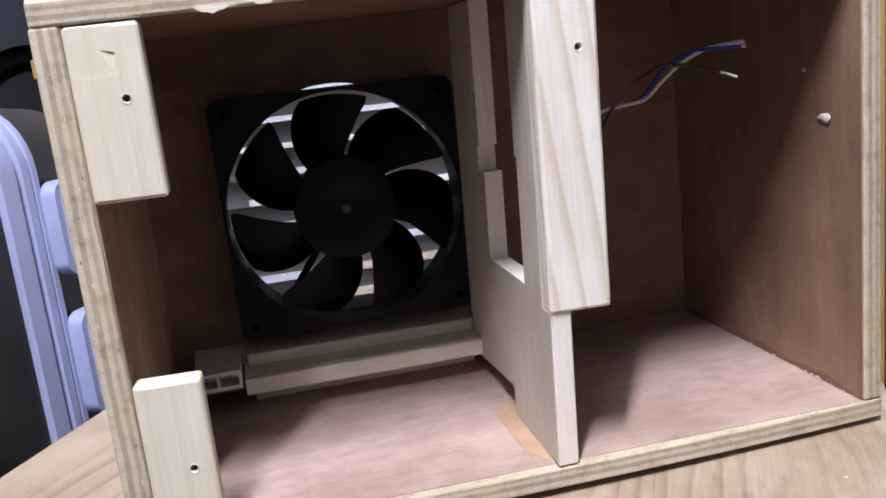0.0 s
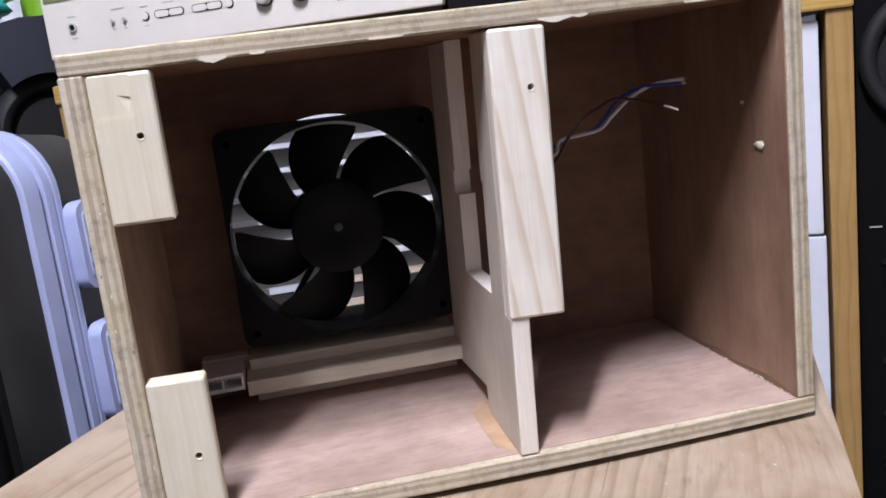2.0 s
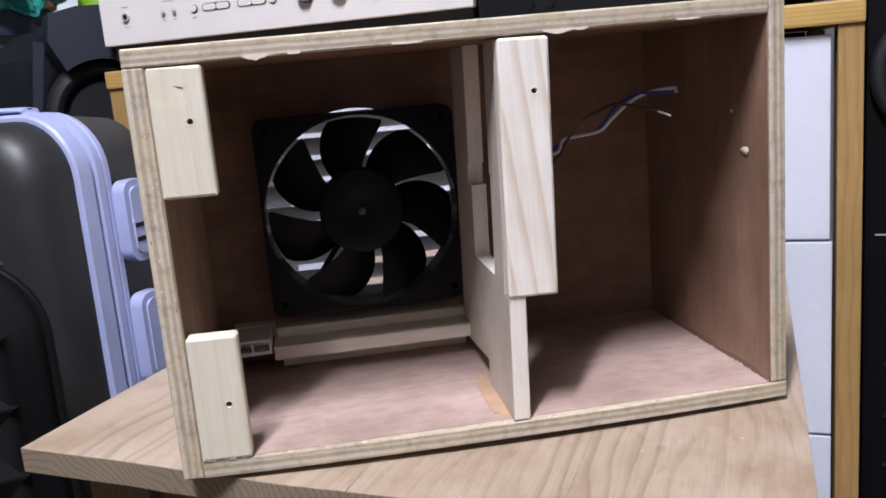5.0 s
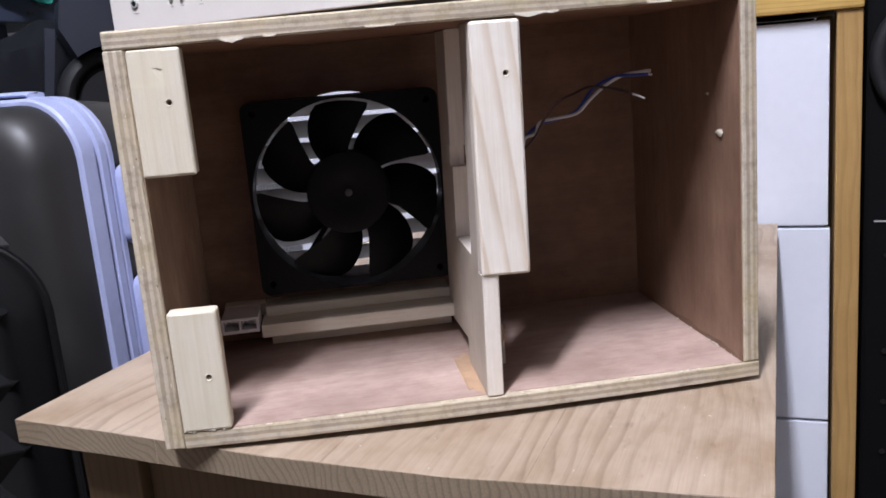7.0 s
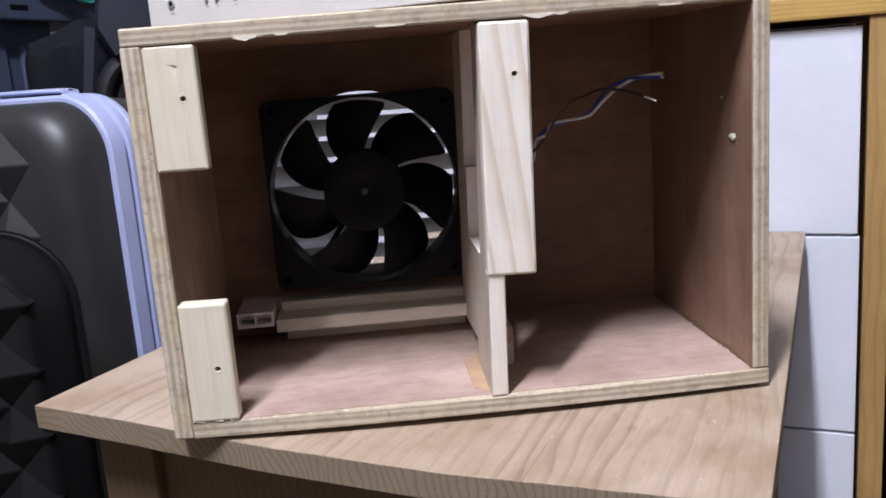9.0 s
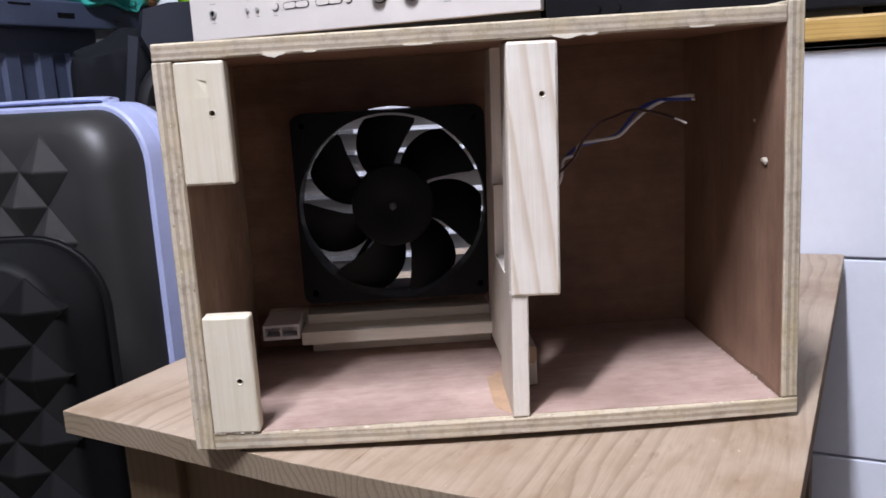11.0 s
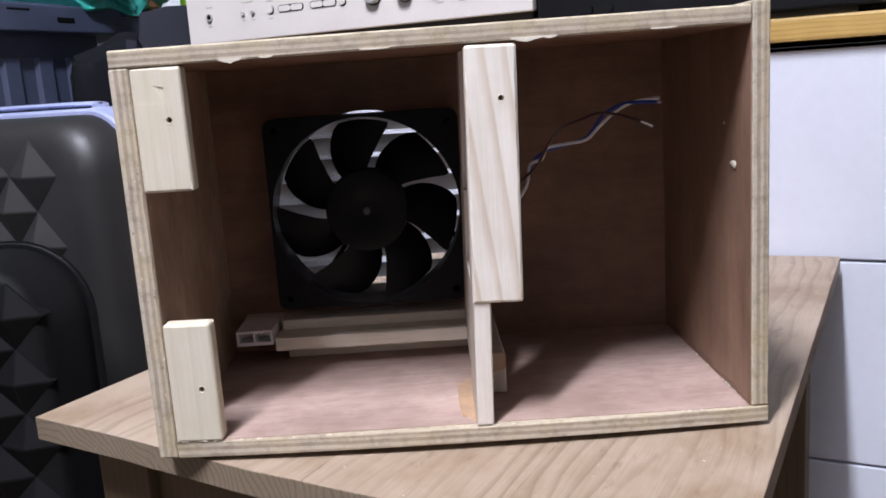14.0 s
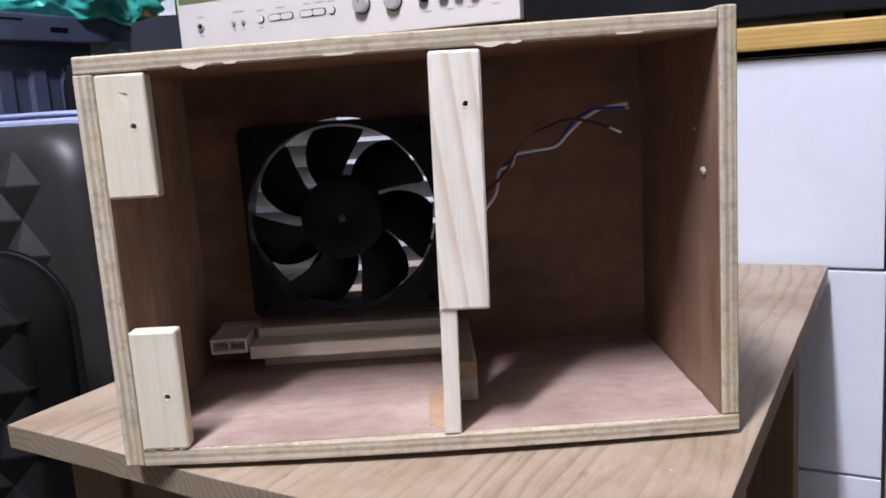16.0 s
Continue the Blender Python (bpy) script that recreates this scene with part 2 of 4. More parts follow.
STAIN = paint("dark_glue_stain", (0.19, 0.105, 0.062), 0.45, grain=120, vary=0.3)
WIRE_BLUE = paint("blue_wire_sleeve", (0.02, 0.05, 0.30), 0.35, bump=0)
WIRE_WHITE = paint("white_wire_sleeve", (0.72, 0.70, 0.70), 0.35, bump=0)
WIRE_BROWN = paint("brown_wire_sleeve", (0.05, 0.02, 0.015), 0.4, bump=0)
COPPER = paint("tinned_copper", (0.78, 0.74, 0.70), 0.3, 0.8, bump=0)
SCREW = paint("hole_shadow_wood", (0.16, 0.10, 0.06), 0.9)


# ---- mesh helpers ----
def box_bm(x0, x1, y0, y1, z0, z1, bevel=0.0, segments=2):
    bm = bmesh.new()
    bmesh.ops.create_cube(bm, size=1, matrix=Matrix.Translation(((x0 + x1) / 2, (y0 + y1) / 2, (z0 + z1) / 2)) @ Matrix.Diagonal((x1 - x0, y1 - y0, z1 - z0, 1)))
    if bevel:
        bmesh.ops.bevel(bm, geom=bm.edges[:], offset=bevel, segments=segments, affect="EDGES", profile=0.6)
    return bm


def joined(*bms):
    out = bmesh.new()
    for bm in bms:
        me = bpy.data.meshes.new("tmp")
        bm.to_mesh(me)
        bm.free()
        out.from_mesh(me)
        bpy.data.meshes.remove(me)
    return out


def moved(bm, m):
    bm.transform(m)
    return bm


def cylinder_bm(r0, r1, depth, segments=32, m=Matrix(), bevel=0.0):
    bm = bmesh.new()
    bmesh.ops.create_cone(bm, cap_ends=True, segments=segments, radius1=r0, radius2=r1, depth=depth, matrix=m)
    if bevel:
        edges = [e for e in bm.edges if len(e.link_faces) == 2 and e.calc_face_angle() > 0.9]
        bmesh.ops.bevel(bm, geom=edges, offset=bevel, segments=2, affect="EDGES")
    return bm


def worn_box_bm(x0, x1, y0, y1, z0, z1, cell=0.004, amount=0.0003, bevel=0.0004, seed=0, outer=0.0):
    """A sawn board: box with bevelled, slightly uneven edges."""
    bm = bmesh.new()
    n = [max(1, round(d / cell)) for d in (x1 - x0, y1 - y0, z1 - z0)]
    n = [min(c, 60) for c in n]
    bmesh.ops.create_cube(bm, size=1, matrix=Matrix.Translation((0.5, 0.5, 0.5)))
    for axis in range(3):
        rim = min(0.2, 2.2 * bevel / (x1 - x0, y1 - y0, z1 - z0)[axis])
        for k in [rim] + [k / n[axis] for k in range(1, n[axis])] + [1 - rim]:
            co, no = [0, 0, 0], [0, 0, 0]
            co[axis], no[axis] = k, 1
            bmesh.ops.bisect_plane(bm, geom=bm.verts[:] + bm.edges[:] + bm.faces[:], plane_co=co, plane_no=no)
    for v in bm.verts:
        on = sum(1 for a in range(3) if v.co[a] < 1e-4 or v.co[a] > 1 - 1e-4)
        p = Vector((x0 + v.co.x * (x1 - x0), y0 + v.co.y * (y1 - y0), z0 + v.co.z * (z1 - z0)))
        centre = Vector(((x0 + x1) / 2, (y0 + y1) / 2, (z0 + z1) / 2))
        if on >= 2:
            w = noise.noise_vector(p * 160 + Vector((seed, seed, 0)))
            pull = Vector([(-bevel if v.co[a] > 1 - 1e-4 else bevel if v.co[a] < 1e-4 else 0) for a in range(3)])
            far = outer if v.co.x > 1 - 1e-4 else 0.0
            p += pull * (0.7 + 0.8 * abs(w.x)) + w * (amount + far)
            p.x -= far * (1 + 2.5 * noise.noise(p * 22))
        v.co = p
    return bm


def part(name, bm, material, parent=None, label="", smooth=False):
    me = bpy.data.meshes.new(name)
    bmesh.ops.recalc_face_normals(bm, faces=bm.faces[:])
    if smooth:
        for f in bm.faces:
            f.smooth = True
        for e in bm.edges:
            if len(e.link_faces) == 2 and e.calc_face_angle() > 0.7:
                e.smooth = False
    bm.to_mesh(me)
    bm.free()
    me.materials.append(material)
    ob = new(name, me)
    if parent:
        ob.parent = parent
    if label:
        tagged(ob, label)
    return ob


def again(ob, m, parent):
    """One more piece on the same mesh."""
    o = new(ob.name.split(".")[0], ob.data)
    o.parent = parent
    o.matrix_local = m
    return o


def thing(name, m, label, category, group="", kind=""):
    ob = new(name)
    ob.empty_display_size = 0.02
    ob.matrix_world = m
    return tagged(ob, label, category, group, kind)


def cut(bm, *cutters):
    """bm with the cutters taken away."""
    dg_obs = []
    for b in (bm, *cutters):
        bmesh.ops.recalc_face_normals(b, faces=b.faces[:])
        me = bpy.data.meshes.new("tmp")
        b.to_mesh(me)
        b.free()
        dg_obs.append(new("tmp", me))
    body = dg_obs[0]
    for c in dg_obs[1:]:
        mod = body.modifiers.new("cut", "BOOLEAN")
        mod.operation, mod.object, mod.solver = "DIFFERENCE", c, "EXACT"
    me = bpy.data.meshes.new_from_object(body.evaluated_get(bpy.context.evaluated_depsgraph_get()))
    out = bmesh.new()
    out.from_mesh(me)
    meshes = [o.data for o in dg_obs] + [me]
    for o in dg_obs:
        bpy.data.objects.remove(o)
    for x in meshes:
        bpy.data.meshes.remove(x)
    return out


def prism_bm(points, axis, lo, hi):
    """A flat outline carried along x, y or z from lo to hi."""
    bm = bmesh.new()
    place = {"X": lambda a, b, c: (c, a, b), "Y": lambda a, b, c: (a, c, b), "Z": lambda a, b, c: (a, b, c)}[axis]
    vs = [bm.verts.new(place(a, b, lo)) for a, b in points]
    ws = [bm.verts.new(place(a, b, hi)) for a, b in points]
    k = len(points)
    bm.faces.new(vs)
    bm.faces.new(ws[::-1])
    for i in range(k):
        bm.faces.new((vs[i], ws[i], ws[(i + 1) % k], vs[(i + 1) % k]))
    return bm


def tube_bm(points, radius, sides=8, smooth_steps=5):
    """A round cable along a smoothed line."""
    pts = [Vector(p) for p in points]
    line = []
    for i in range(len(pts) - 1):
        p0, p1, p2, p3 = pts[max(i - 1, 0)], pts[i], pts[i + 1], pts[min(i + 2, len(pts) - 1)]
        for s in range(smooth_steps):
            f = s / smooth_steps
            line.append(0.5 * ((2 * p1) + (p2 - p0) * f + (2 * p0 - 5 * p1 + 4 * p2 - p3) * f * f + (3 * p1 - p0 - 3 * p2 + p3) * f ** 3))
    line.append(pts[-1])
    bm = bmesh.new()
    rings = []
    side = Vector((0, 0, 1))
    for i, p in enumerate(line):
        d = (line[min(i + 1, len(line) - 1)] - line[max(i - 1, 0)]).normalized()
        a = d.cross(side)
        a = a.normalized() if a.length > 1e-4 else Vector((1, 0, 0))
        b = a.cross(d).normalized()
        rings.append([bm.verts.new(p + radius * (math.cos(2 * math.pi * k / sides) * a + math.sin(2 * math.pi * k / sides) * b)) for k in range(sides)])
    for r, s in zip(rings, rings[1:]):
        for k in range(sides):
            bm.faces.new((r[k], r[(k + 1) % sides], s[(k + 1) % sides], s[k]))
    bm.faces.new(rings[0][::-1])
    bm.faces.new(rings[-1])
    return bm


def rounded_outline(x0, x1, z0, z1, r, steps=8):
    pts = []
    for cx, cz, a0 in ((x1 - r, z1 - r, 0), (x0 + r, z1 - r, 90), (x0 + r, z0 + r, 180), (x1 - r, z0 + r, 270)):
        for k in range(steps + 1):
            a = radians(a0 + 90 * k / steps)
            pts.append((cx + r * math.cos(a), cz + r * math.sin(a)))
    return pts


def loft_bm(rings, closed=True):
    """Skin between loops of equal count; the ends are filled."""
    bm = bmesh.new()
    vs = [[bm.verts.new(p) for p in ring] for ring in rings]
    k = len(vs[0])
    for r, s in zip(vs, vs[1:]):
        for i in range(k):
            bm.faces.new((r[i], r[(i + 1) % k], s[(i + 1) % k], s[i]))
    if closed:
        bm.faces.new(vs[0][::-1])
        bm.faces.new(vs[-1])
    return bm


def blob_bm(p, size, seed, rough=0.35, detail=2):
    bm = bmesh.new()
    bmesh.ops.create_icosphere(bm, subdivisions=detail, radius=1)
    for v in bm.verts:
        k = 1 + rough * noise.noise(v.co * 1.7 + Vector((seed * 3.1, seed, 0)))
        v.co = Vector((v.co.x * size[0] * k + p[0], v.co.y * size[1] * k + p[1], v.co.z * size[2] * k + p[2]))
    return bm


def torus_bm(R, rr):
    bm = bmesh.new()
    vs = [[bm.verts.new(((R + rr * math.cos(b)) * math.cos(a), rr * math.sin(b), (R + rr * math.cos(b)) * math.sin(a))) for b in [2 * math.pi * j / 12 for j in range(12)]] for a in [2 * math.pi * i / 48 for i in range(48)]]
    for i in range(48):
        for j in range(12):
            bm.faces.new((vs[i][j], vs[(i + 1) % 48][j], vs[(i + 1) % 48][(j + 1) % 12], vs[i][(j + 1) % 12]))
    return bm


# ---- room ----
ROOM = pose(0, 0, 0, 0, 0, -29)
for name, box, material, label, category in (
        ("floor", (-2.4, 2.4, -2.4, 2.2, -0.1, 0.0), FLOOR, "brown wooden floor under the furniture", "floor"),
        ("wall_north", (-2.4, 2.4, 2.1, 2.2, 0.0, 2.5), WALL, "plain painted wall behind the desk", "wall"),
        ("wall_south", (-2.4, 2.4, -2.4, -2.3, 0.0, 2.5), WALL, "plain painted wall", "wall"),
        ("wall_west", (-2.4, -2.3, -2.3, 2.1, 0.0, 2.5), WALL, "plain painted wall", "wall"),
        ("wall_east", (2.3, 2.4, -2.3, 2.1, 0.0, 2.5), WALL, "plain painted wall", "wall"),
        ("ceiling", (-2.4, 2.4, -2.4, 2.2, 2.5, 2.6), CEILING, "plain white painted ceiling", "ceiling")):
    ob = tagged(part(name, box_bm(*box), material), label, category, kind="structure")
    ob.matrix_world = ROOM
lamp = thing("tube_lamp", pose(LAMP[0], LAMP[1], 2.5, 0, 0, -29), "long white fluorescent tube lamp on the ceiling", "lamp")
part("lamp_body", box_bm(-0.05, 0.05, -0.44, 0.44, -0.13, 0.0, 0.01), WHITE, lamp)

# ---- side table ----
T = pose(-0.1625, 0.399, 0.5005, 0, 0, -29)
TW, TD = 0.417, 0.548
table = thing("side_table", T, "worn pine side table with thick plank top", "table")
n_boards = 4


def bow(x):
    """The front edge of the top is sawn a little crooked."""
    stops = ((0, 0.001), (0.075, 0.0035), (0.17, 0.0105), (0.275, 0.0142), (0.34, 0.0118), (0.42, 0.0105))
    for (a, p), (b, q) in zip(stops, stops[1:]):
        if x <= b:
            return p + (q - p) * max(0, (x - a) / (b - a))
    return stops[-1][1]


for i in range(n_boards):
    a, b = TW * i / n_boards, TW * (i + 1) / n_boards
    plank = worn_box_bm(a, b - 0.00005, 0, TD, -0.0145, 0, 0.009, 0.0003, 0.00015, i, 0.0005 if i == 3 else 0.0)
    for v in plank.verts:
        if v.co.y < 0.004:
            v.co.y -= bow(v.co.x)
        v.co.z -= 0.0025 * math.sin(math.pi * min(1, max(0, v.co.x / TW)))
    plank.normal_update()
    for f in plank.faces:
        f.material_index = 1 if f.normal.y < -0.7 else 0
    part("board", plank, TABLE_WOOD, table).data.materials.append(TABLE_END)
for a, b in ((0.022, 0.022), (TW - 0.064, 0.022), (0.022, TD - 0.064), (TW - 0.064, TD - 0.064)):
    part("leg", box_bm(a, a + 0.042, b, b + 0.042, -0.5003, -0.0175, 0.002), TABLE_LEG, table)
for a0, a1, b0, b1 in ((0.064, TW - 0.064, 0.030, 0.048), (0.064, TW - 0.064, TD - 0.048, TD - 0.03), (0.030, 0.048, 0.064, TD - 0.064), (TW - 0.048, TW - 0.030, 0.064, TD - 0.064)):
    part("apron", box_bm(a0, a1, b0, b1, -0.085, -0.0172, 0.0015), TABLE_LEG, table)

# ---- plywood box ----
ply = thing("plywood_box", Matrix(), "open-fronted plywood box with divider and pine cleats", "box")
FY, BY = 0.311, 0.4655
left = part("side_panel", worn_box_bm(-0.0638, -0.0538, FY, 0.4745, 0.5031, 0.702, 0.0034, 0.0004, 0.0004, 1), EDGE_LEFT, ply)
right = part("side_panel", worn_box_bm(0.2455, 0.2543, FY, 0.4745, 0.5117, 0.7125, 0.0034, 0.00035, 0.0004, 2), EDGE_RIGHT, ply)
top = part("top_panel", worn_box_bm(-0.0633, 0.2453, FY, 0.4745, 0.7021, 0.7108, 0.004, 0.0004, 0.0004, 3), EDGE_TOP, ply)
bottom = part("bottom_panel", worn_box_bm(-0.0536, 0.2545, FY, 0.4745, 0.5028, 0.5113, 0.004, 0.0002, 0.0003, 4), EDGE_BOTTOM, ply)
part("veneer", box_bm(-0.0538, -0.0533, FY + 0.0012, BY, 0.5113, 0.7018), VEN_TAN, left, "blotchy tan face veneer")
part("veneer", box_bm(0.2450, 0.2455, FY + 0.0012, BY, 0.5117, 0.7020), VEN_Z, right, "reddish brown face veneer, darkened for the inner shade")
part("veneer", box_bm(-0.0531, 0.2449, FY + 0.0012, BY, 0.7016, 0.7021), VEN_BACK, top, "reddish brown face veneer, darkened for the inner shade")
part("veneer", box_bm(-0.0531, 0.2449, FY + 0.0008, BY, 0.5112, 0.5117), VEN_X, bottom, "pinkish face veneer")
FX, FZ, FR = 0.0463, 0.6068, 0.0605
hole = cylinder_bm(0.0634, 0.0634, 0.1, 96, pose(FX + 0.0010, BY, FZ, 90))
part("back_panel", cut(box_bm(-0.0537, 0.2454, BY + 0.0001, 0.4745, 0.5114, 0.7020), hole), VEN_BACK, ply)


def cleat(name, x0, x1, z0, z1, hx, hz, material, lean=0.0, dent=False, label=""):
    bm = worn_box_bm(x0, x1, FY - 0.0008, FY + 0.0098, z0, z1, 0.006, 0.00022, 0.0006, x0 * 900)
    bore = joined(cylinder_bm(0.0013, 0.0013, 0.03, 16, pose(hx, FY + 0.004, hz, 90)))
    sink = cylinder_bm(0.0018, 0.0011, 0.0022, 16, pose(hx, FY - 0.0006, hz, -90))
    cutters = [bore, sink]
    if dent:
        cutters.append(box_bm(x0 - 0.001, x0 + 0.0165, FY - 0.002, FY - 0.0003, z1 - 0.017, z1 + 0.001))
        cutters.append(moved(box_bm(-0.0026, 0.0026, -0.001, 0.001, -0.0034, 0.0034), pose(x0 + 0.0128, FY - 0.0013, z1 - 0.0122, -5, 12, 8)))
    bm = cut(bm, *cutters)
    if lean:
        c = Vector(((x0 + x1) / 2, FY, (z0 + z1) / 2))
        bm.transform(Matrix.Translation(c) @ Matrix.Rotation(radians(lean), 4, "Y") @ Matrix.Translation(-c))
    ob = part(name, bm, material, ply, label)
    rim = moved(torus_bm(0.0017, 0.0002), pose(hx, FY - 0.0008, hz))
    if lean:
        rim.transform(Matrix.Translation(c) @ Matrix.Rotation(radians(lean), 4, "Y") @ Matrix.Translation(-c))
    part("hole_rim", rim, GLUE, ob, "pale chipped rim of the screw hole", True)
    return ob


cleat("cleat", -0.0533, -0.0280, 0.6410, 0.7012, -0.0362, 0.6760, PINE_Z, dent=True, label="short pine cleat with screw hole and dent")
cleat("cleat", -0.0533, -0.0284, 0.5117, 0.5733, -0.0366, 0.5385, PINE_Z, label="short pine cleat with screw hole")
cleat("cleat", 0.1067, 0.1318, 0.5757, 0.7008, 0.1238, 0.6757, PINE_FIG, lean=1.05, label="long flame-grained pine cleat with screw hole")

# divider: a board with a tall slot, and a notch at its lower back
dv = cut(worn_box_bm(0.1040, 0.1127, 0.3114, 0.4400, 0.5119, 0.7014, 0.006, 0.0002, 0.0003, 5),
         box_bm(0.09, 0.13, 0.30, 0.3205, 0.5760, 0.72), box_bm(0.09, 0.13, 0.3443, 0.3982, 0.6335, 0.72), box_bm(0.09, 0.13, 0.3418, 0.3930, 0.5810, 0.6262),
         box_bm(0.09, 0.13, 0.3418, 0.4021, 0.6225, 0.6345), prism_bm([(0.3665, 0.50), (0.3680, 0.5258), (0.46, 0.5195), (0.46, 0.50)], "X", 0.09, 0.13))
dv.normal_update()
# faces turned sideways get the shaded tone, all others the lit one
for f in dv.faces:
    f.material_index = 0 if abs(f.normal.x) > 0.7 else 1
part("divider", dv, PINE_DIV, ply, "pale pine divider board with rough slot").data.materials.append(PINE_LIT)
smear = [(0.3985, 0.7010), (0.3985, 0.6360)] + [(0.4056 + 0.0045 * noise.noise(Vector((k * 0.55, 4.0, 0))), 0.6365 + 0.0043 * k) for k in range(16)]
part("glue_smear", prism_bm(smear, "X", 0.10375, 0.1040), SMEAR, ply, "pale rough glue smear beside the slot")
part("ledge", worn_box_bm(-0.0178, 0.1063, 0.4218, BY, 0.5233, 0.5313, 0.006, 0.0002, 0.0003, 6), PINE_X, ply, "narrow pine ledge under the fan")
part("ledge_strip", worn_box_bm(-0.0155, 0.1066, 0.4412, BY - 0.0002, 0.5313, 0.5373, 0.006, 0.0002, 0.0003, 7), PINE_X, ply)
part("ledge_support", box_bm(-0.0140, 0.1066, 0.4460, 0.4600, 0.5119, 0.5235, 0.0004), PINE_X, ply)
part("packing_piece", box_bm(-0.0430, -0.0160, 0.4540, BY - 0.0002, 0.5290, 0.5372, 0.0005), PINE_X, ply, "small yellowish wooden packing piece")

# glue, stains and torn splinters on the box
rnd = random.Random(4)


def patch_bm(cx, cy, rx, ry, z, seed, thick=0.00025):
    pts = []
    for k in range(44):
        a = 2 * math.pi * k / 44
        w = 1 + 0.3 * noise.noise(Vector((math.cos(a) * 1.3, math.sin(a) * 1.3, seed))) + 0.14 * noise.noise(Vector((math.cos(a) * 5, math.sin(a) * 5, seed)))
        sq = 1 / max(abs(math.cos(a)), abs(math.sin(a))) ** 0.55
        pts.append((cx + rx * w * sq * math.cos(a), cy + ry * w * sq * math.sin(a)))
    return prism_bm(pts, "Z", z, z + thick)


part("glue_patch", patch_bm(0.1022, 0.3525, 0.0068, 0.0300, 0.5117, 3), AMBER, ply, "amber dried glue by the divider")
batten = part("batten", worn_box_bm(0.1130, 0.1238, 0.3555, 0.4500, 0.5119, 0.5345, 0.006, 0.0003, 0.0005, 9), PINE_DIV, ply, "short glued batten along the divider")
drip = [(0.1131, 0.5343), (0.1236, 0.5343), (0.1237, 0.5270), (0.1222, 0.5248), (0.1195, 0.5252), (0.1160, 0.5240), (0.1131, 0.5245)]
part("glue_run", prism_bm(drip, "Y", 0.3551, 0.3555), AMBER, batten, "amber glue run")
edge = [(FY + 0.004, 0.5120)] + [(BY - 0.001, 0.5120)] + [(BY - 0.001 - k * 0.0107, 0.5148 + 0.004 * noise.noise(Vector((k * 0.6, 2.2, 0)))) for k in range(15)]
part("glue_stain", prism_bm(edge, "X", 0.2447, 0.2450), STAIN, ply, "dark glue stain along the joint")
for k in range(22):
    y = rnd.uniform(0.315, 0.40)
    s = rnd.uniform(0.00015, 0.0005)
    part("glue_bead", blob_bm((0.2446 - rnd.random() * 0.001, y, 0.5118 + rnd.random() * 0.0012), (s, s * rnd.uniform(1, 3), s), k, 0.5, 1), GLUE, ply)
for k in range(18):
    x = rnd.uniform(-0.03, 0.24)
    s = rnd.uniform(0.00015, 0.0003)
    part("glue_bead", blob_bm((x, FY + 0.0006, 0.5116), (s * rnd.uniform(1.5, 7), s, s), k + 40, 0.5, 1), GLUE, ply)
for k in range(14):
    part("glue_bead", blob_bm((rnd.uniform(-0.053, -0.030), FY - 0.0004, 0.5116 + rnd.uniform(0, 0.0008)), (rnd.uniform(0.0003, 0.0009), 0.00025, rnd.uniform(0.00015, 0.0004)), k + 70, 0.6, 1), GLUE, ply)
for x, z, s in ((0.2445, 0.6338, 0.0016), (0.2445, 0.6540, 0.0007)):
    y = 0.334 if s > 0.0014 else 0.3475
    part("glue_drop", blob_bm((x, y, z), (s * 0.3, s * 2.6, s * 1.15), x * 40 + z, 0.7), GLUE, ply, "whitish drop of dried glue")


for k in range(16):
    z = 0.515 + 0.18 * (k + rnd.random()) / 16
    x = -0.0545 - 0.0080 * rnd.random()
    part("edge_chip", blob_bm((x, FY + 0.0004, z), (rnd.uniform(0.0003, 0.0006), 0.0006, rnd.uniform(0.0006, 0.0018)), k + 110, 0.5, 1), SCREW if k % 3 == 0 else GLUE, left)


def splinter_bm(x, z, length, drop, seed):
    pts = [(x - length / 2, z + 0.0006)]
    for k in range(9):
        f = k / 8
        pts.append((x - length / 2 + f * length, z - drop * (1 - (2 * f - 1) ** 2) * (0.6 + 0.7 * abs(noise.noise(Vector((k * 0.9, seed, 0)))))))
    pts.append((x + length / 2, z + 0.0006))
    return prism_bm(pts, "Y", FY - 0.0007, FY + 0.0002)


for x, length, drop in ((-0.0035, 0.011, 0.0017), (0.014, 0.006, 0.0005), (0.066, 0.014, 0.0002), (0.138, 0.015, 0.0018), (0.149, 0.007, 0.0010), (0.203, 0.012, 0.0002)):
    part("splinter", splinter_bm(x, 0.7024, length, drop, x * 100), GLUE, ply, "torn pale plywood splinter")



# the home-made box has racked a little out of square
def racked_y(x, y):
    u = 0.253 - x
    k = min(1, max(0, (y - FY) / (BY - FY)))
    return y + (1 - k) * (-0.0026 - 0.0209 * u + 0.185 * u * u) + k * (0.027 * u - 0.0008)


def rack(ob, skew=0.0, lean=0.0):
    for v in ob.data.vertices:
        x, y, z = v.co
        low = min(1, max(0, (0.54 - z) / 0.03))
        high = min(1, max(0, (z - 0.60) / 0.10))
        across = (x + 0.053) / 0.298
        z += -0.0022 * (1 - across) * low + 0.0016 * across * high
        v.co = (x + skew * (y - 0.318) + lean * (z - 0.512), racked_y(x, y), z)
    for child in ob.children:
        rack(child)


for ob in ply.children:
    loose = ob.name.startswith(("divider", "glue_smear"))
    rack(ob, 0.010 if loose else 0.0, 0.025 if loose else 0.0)

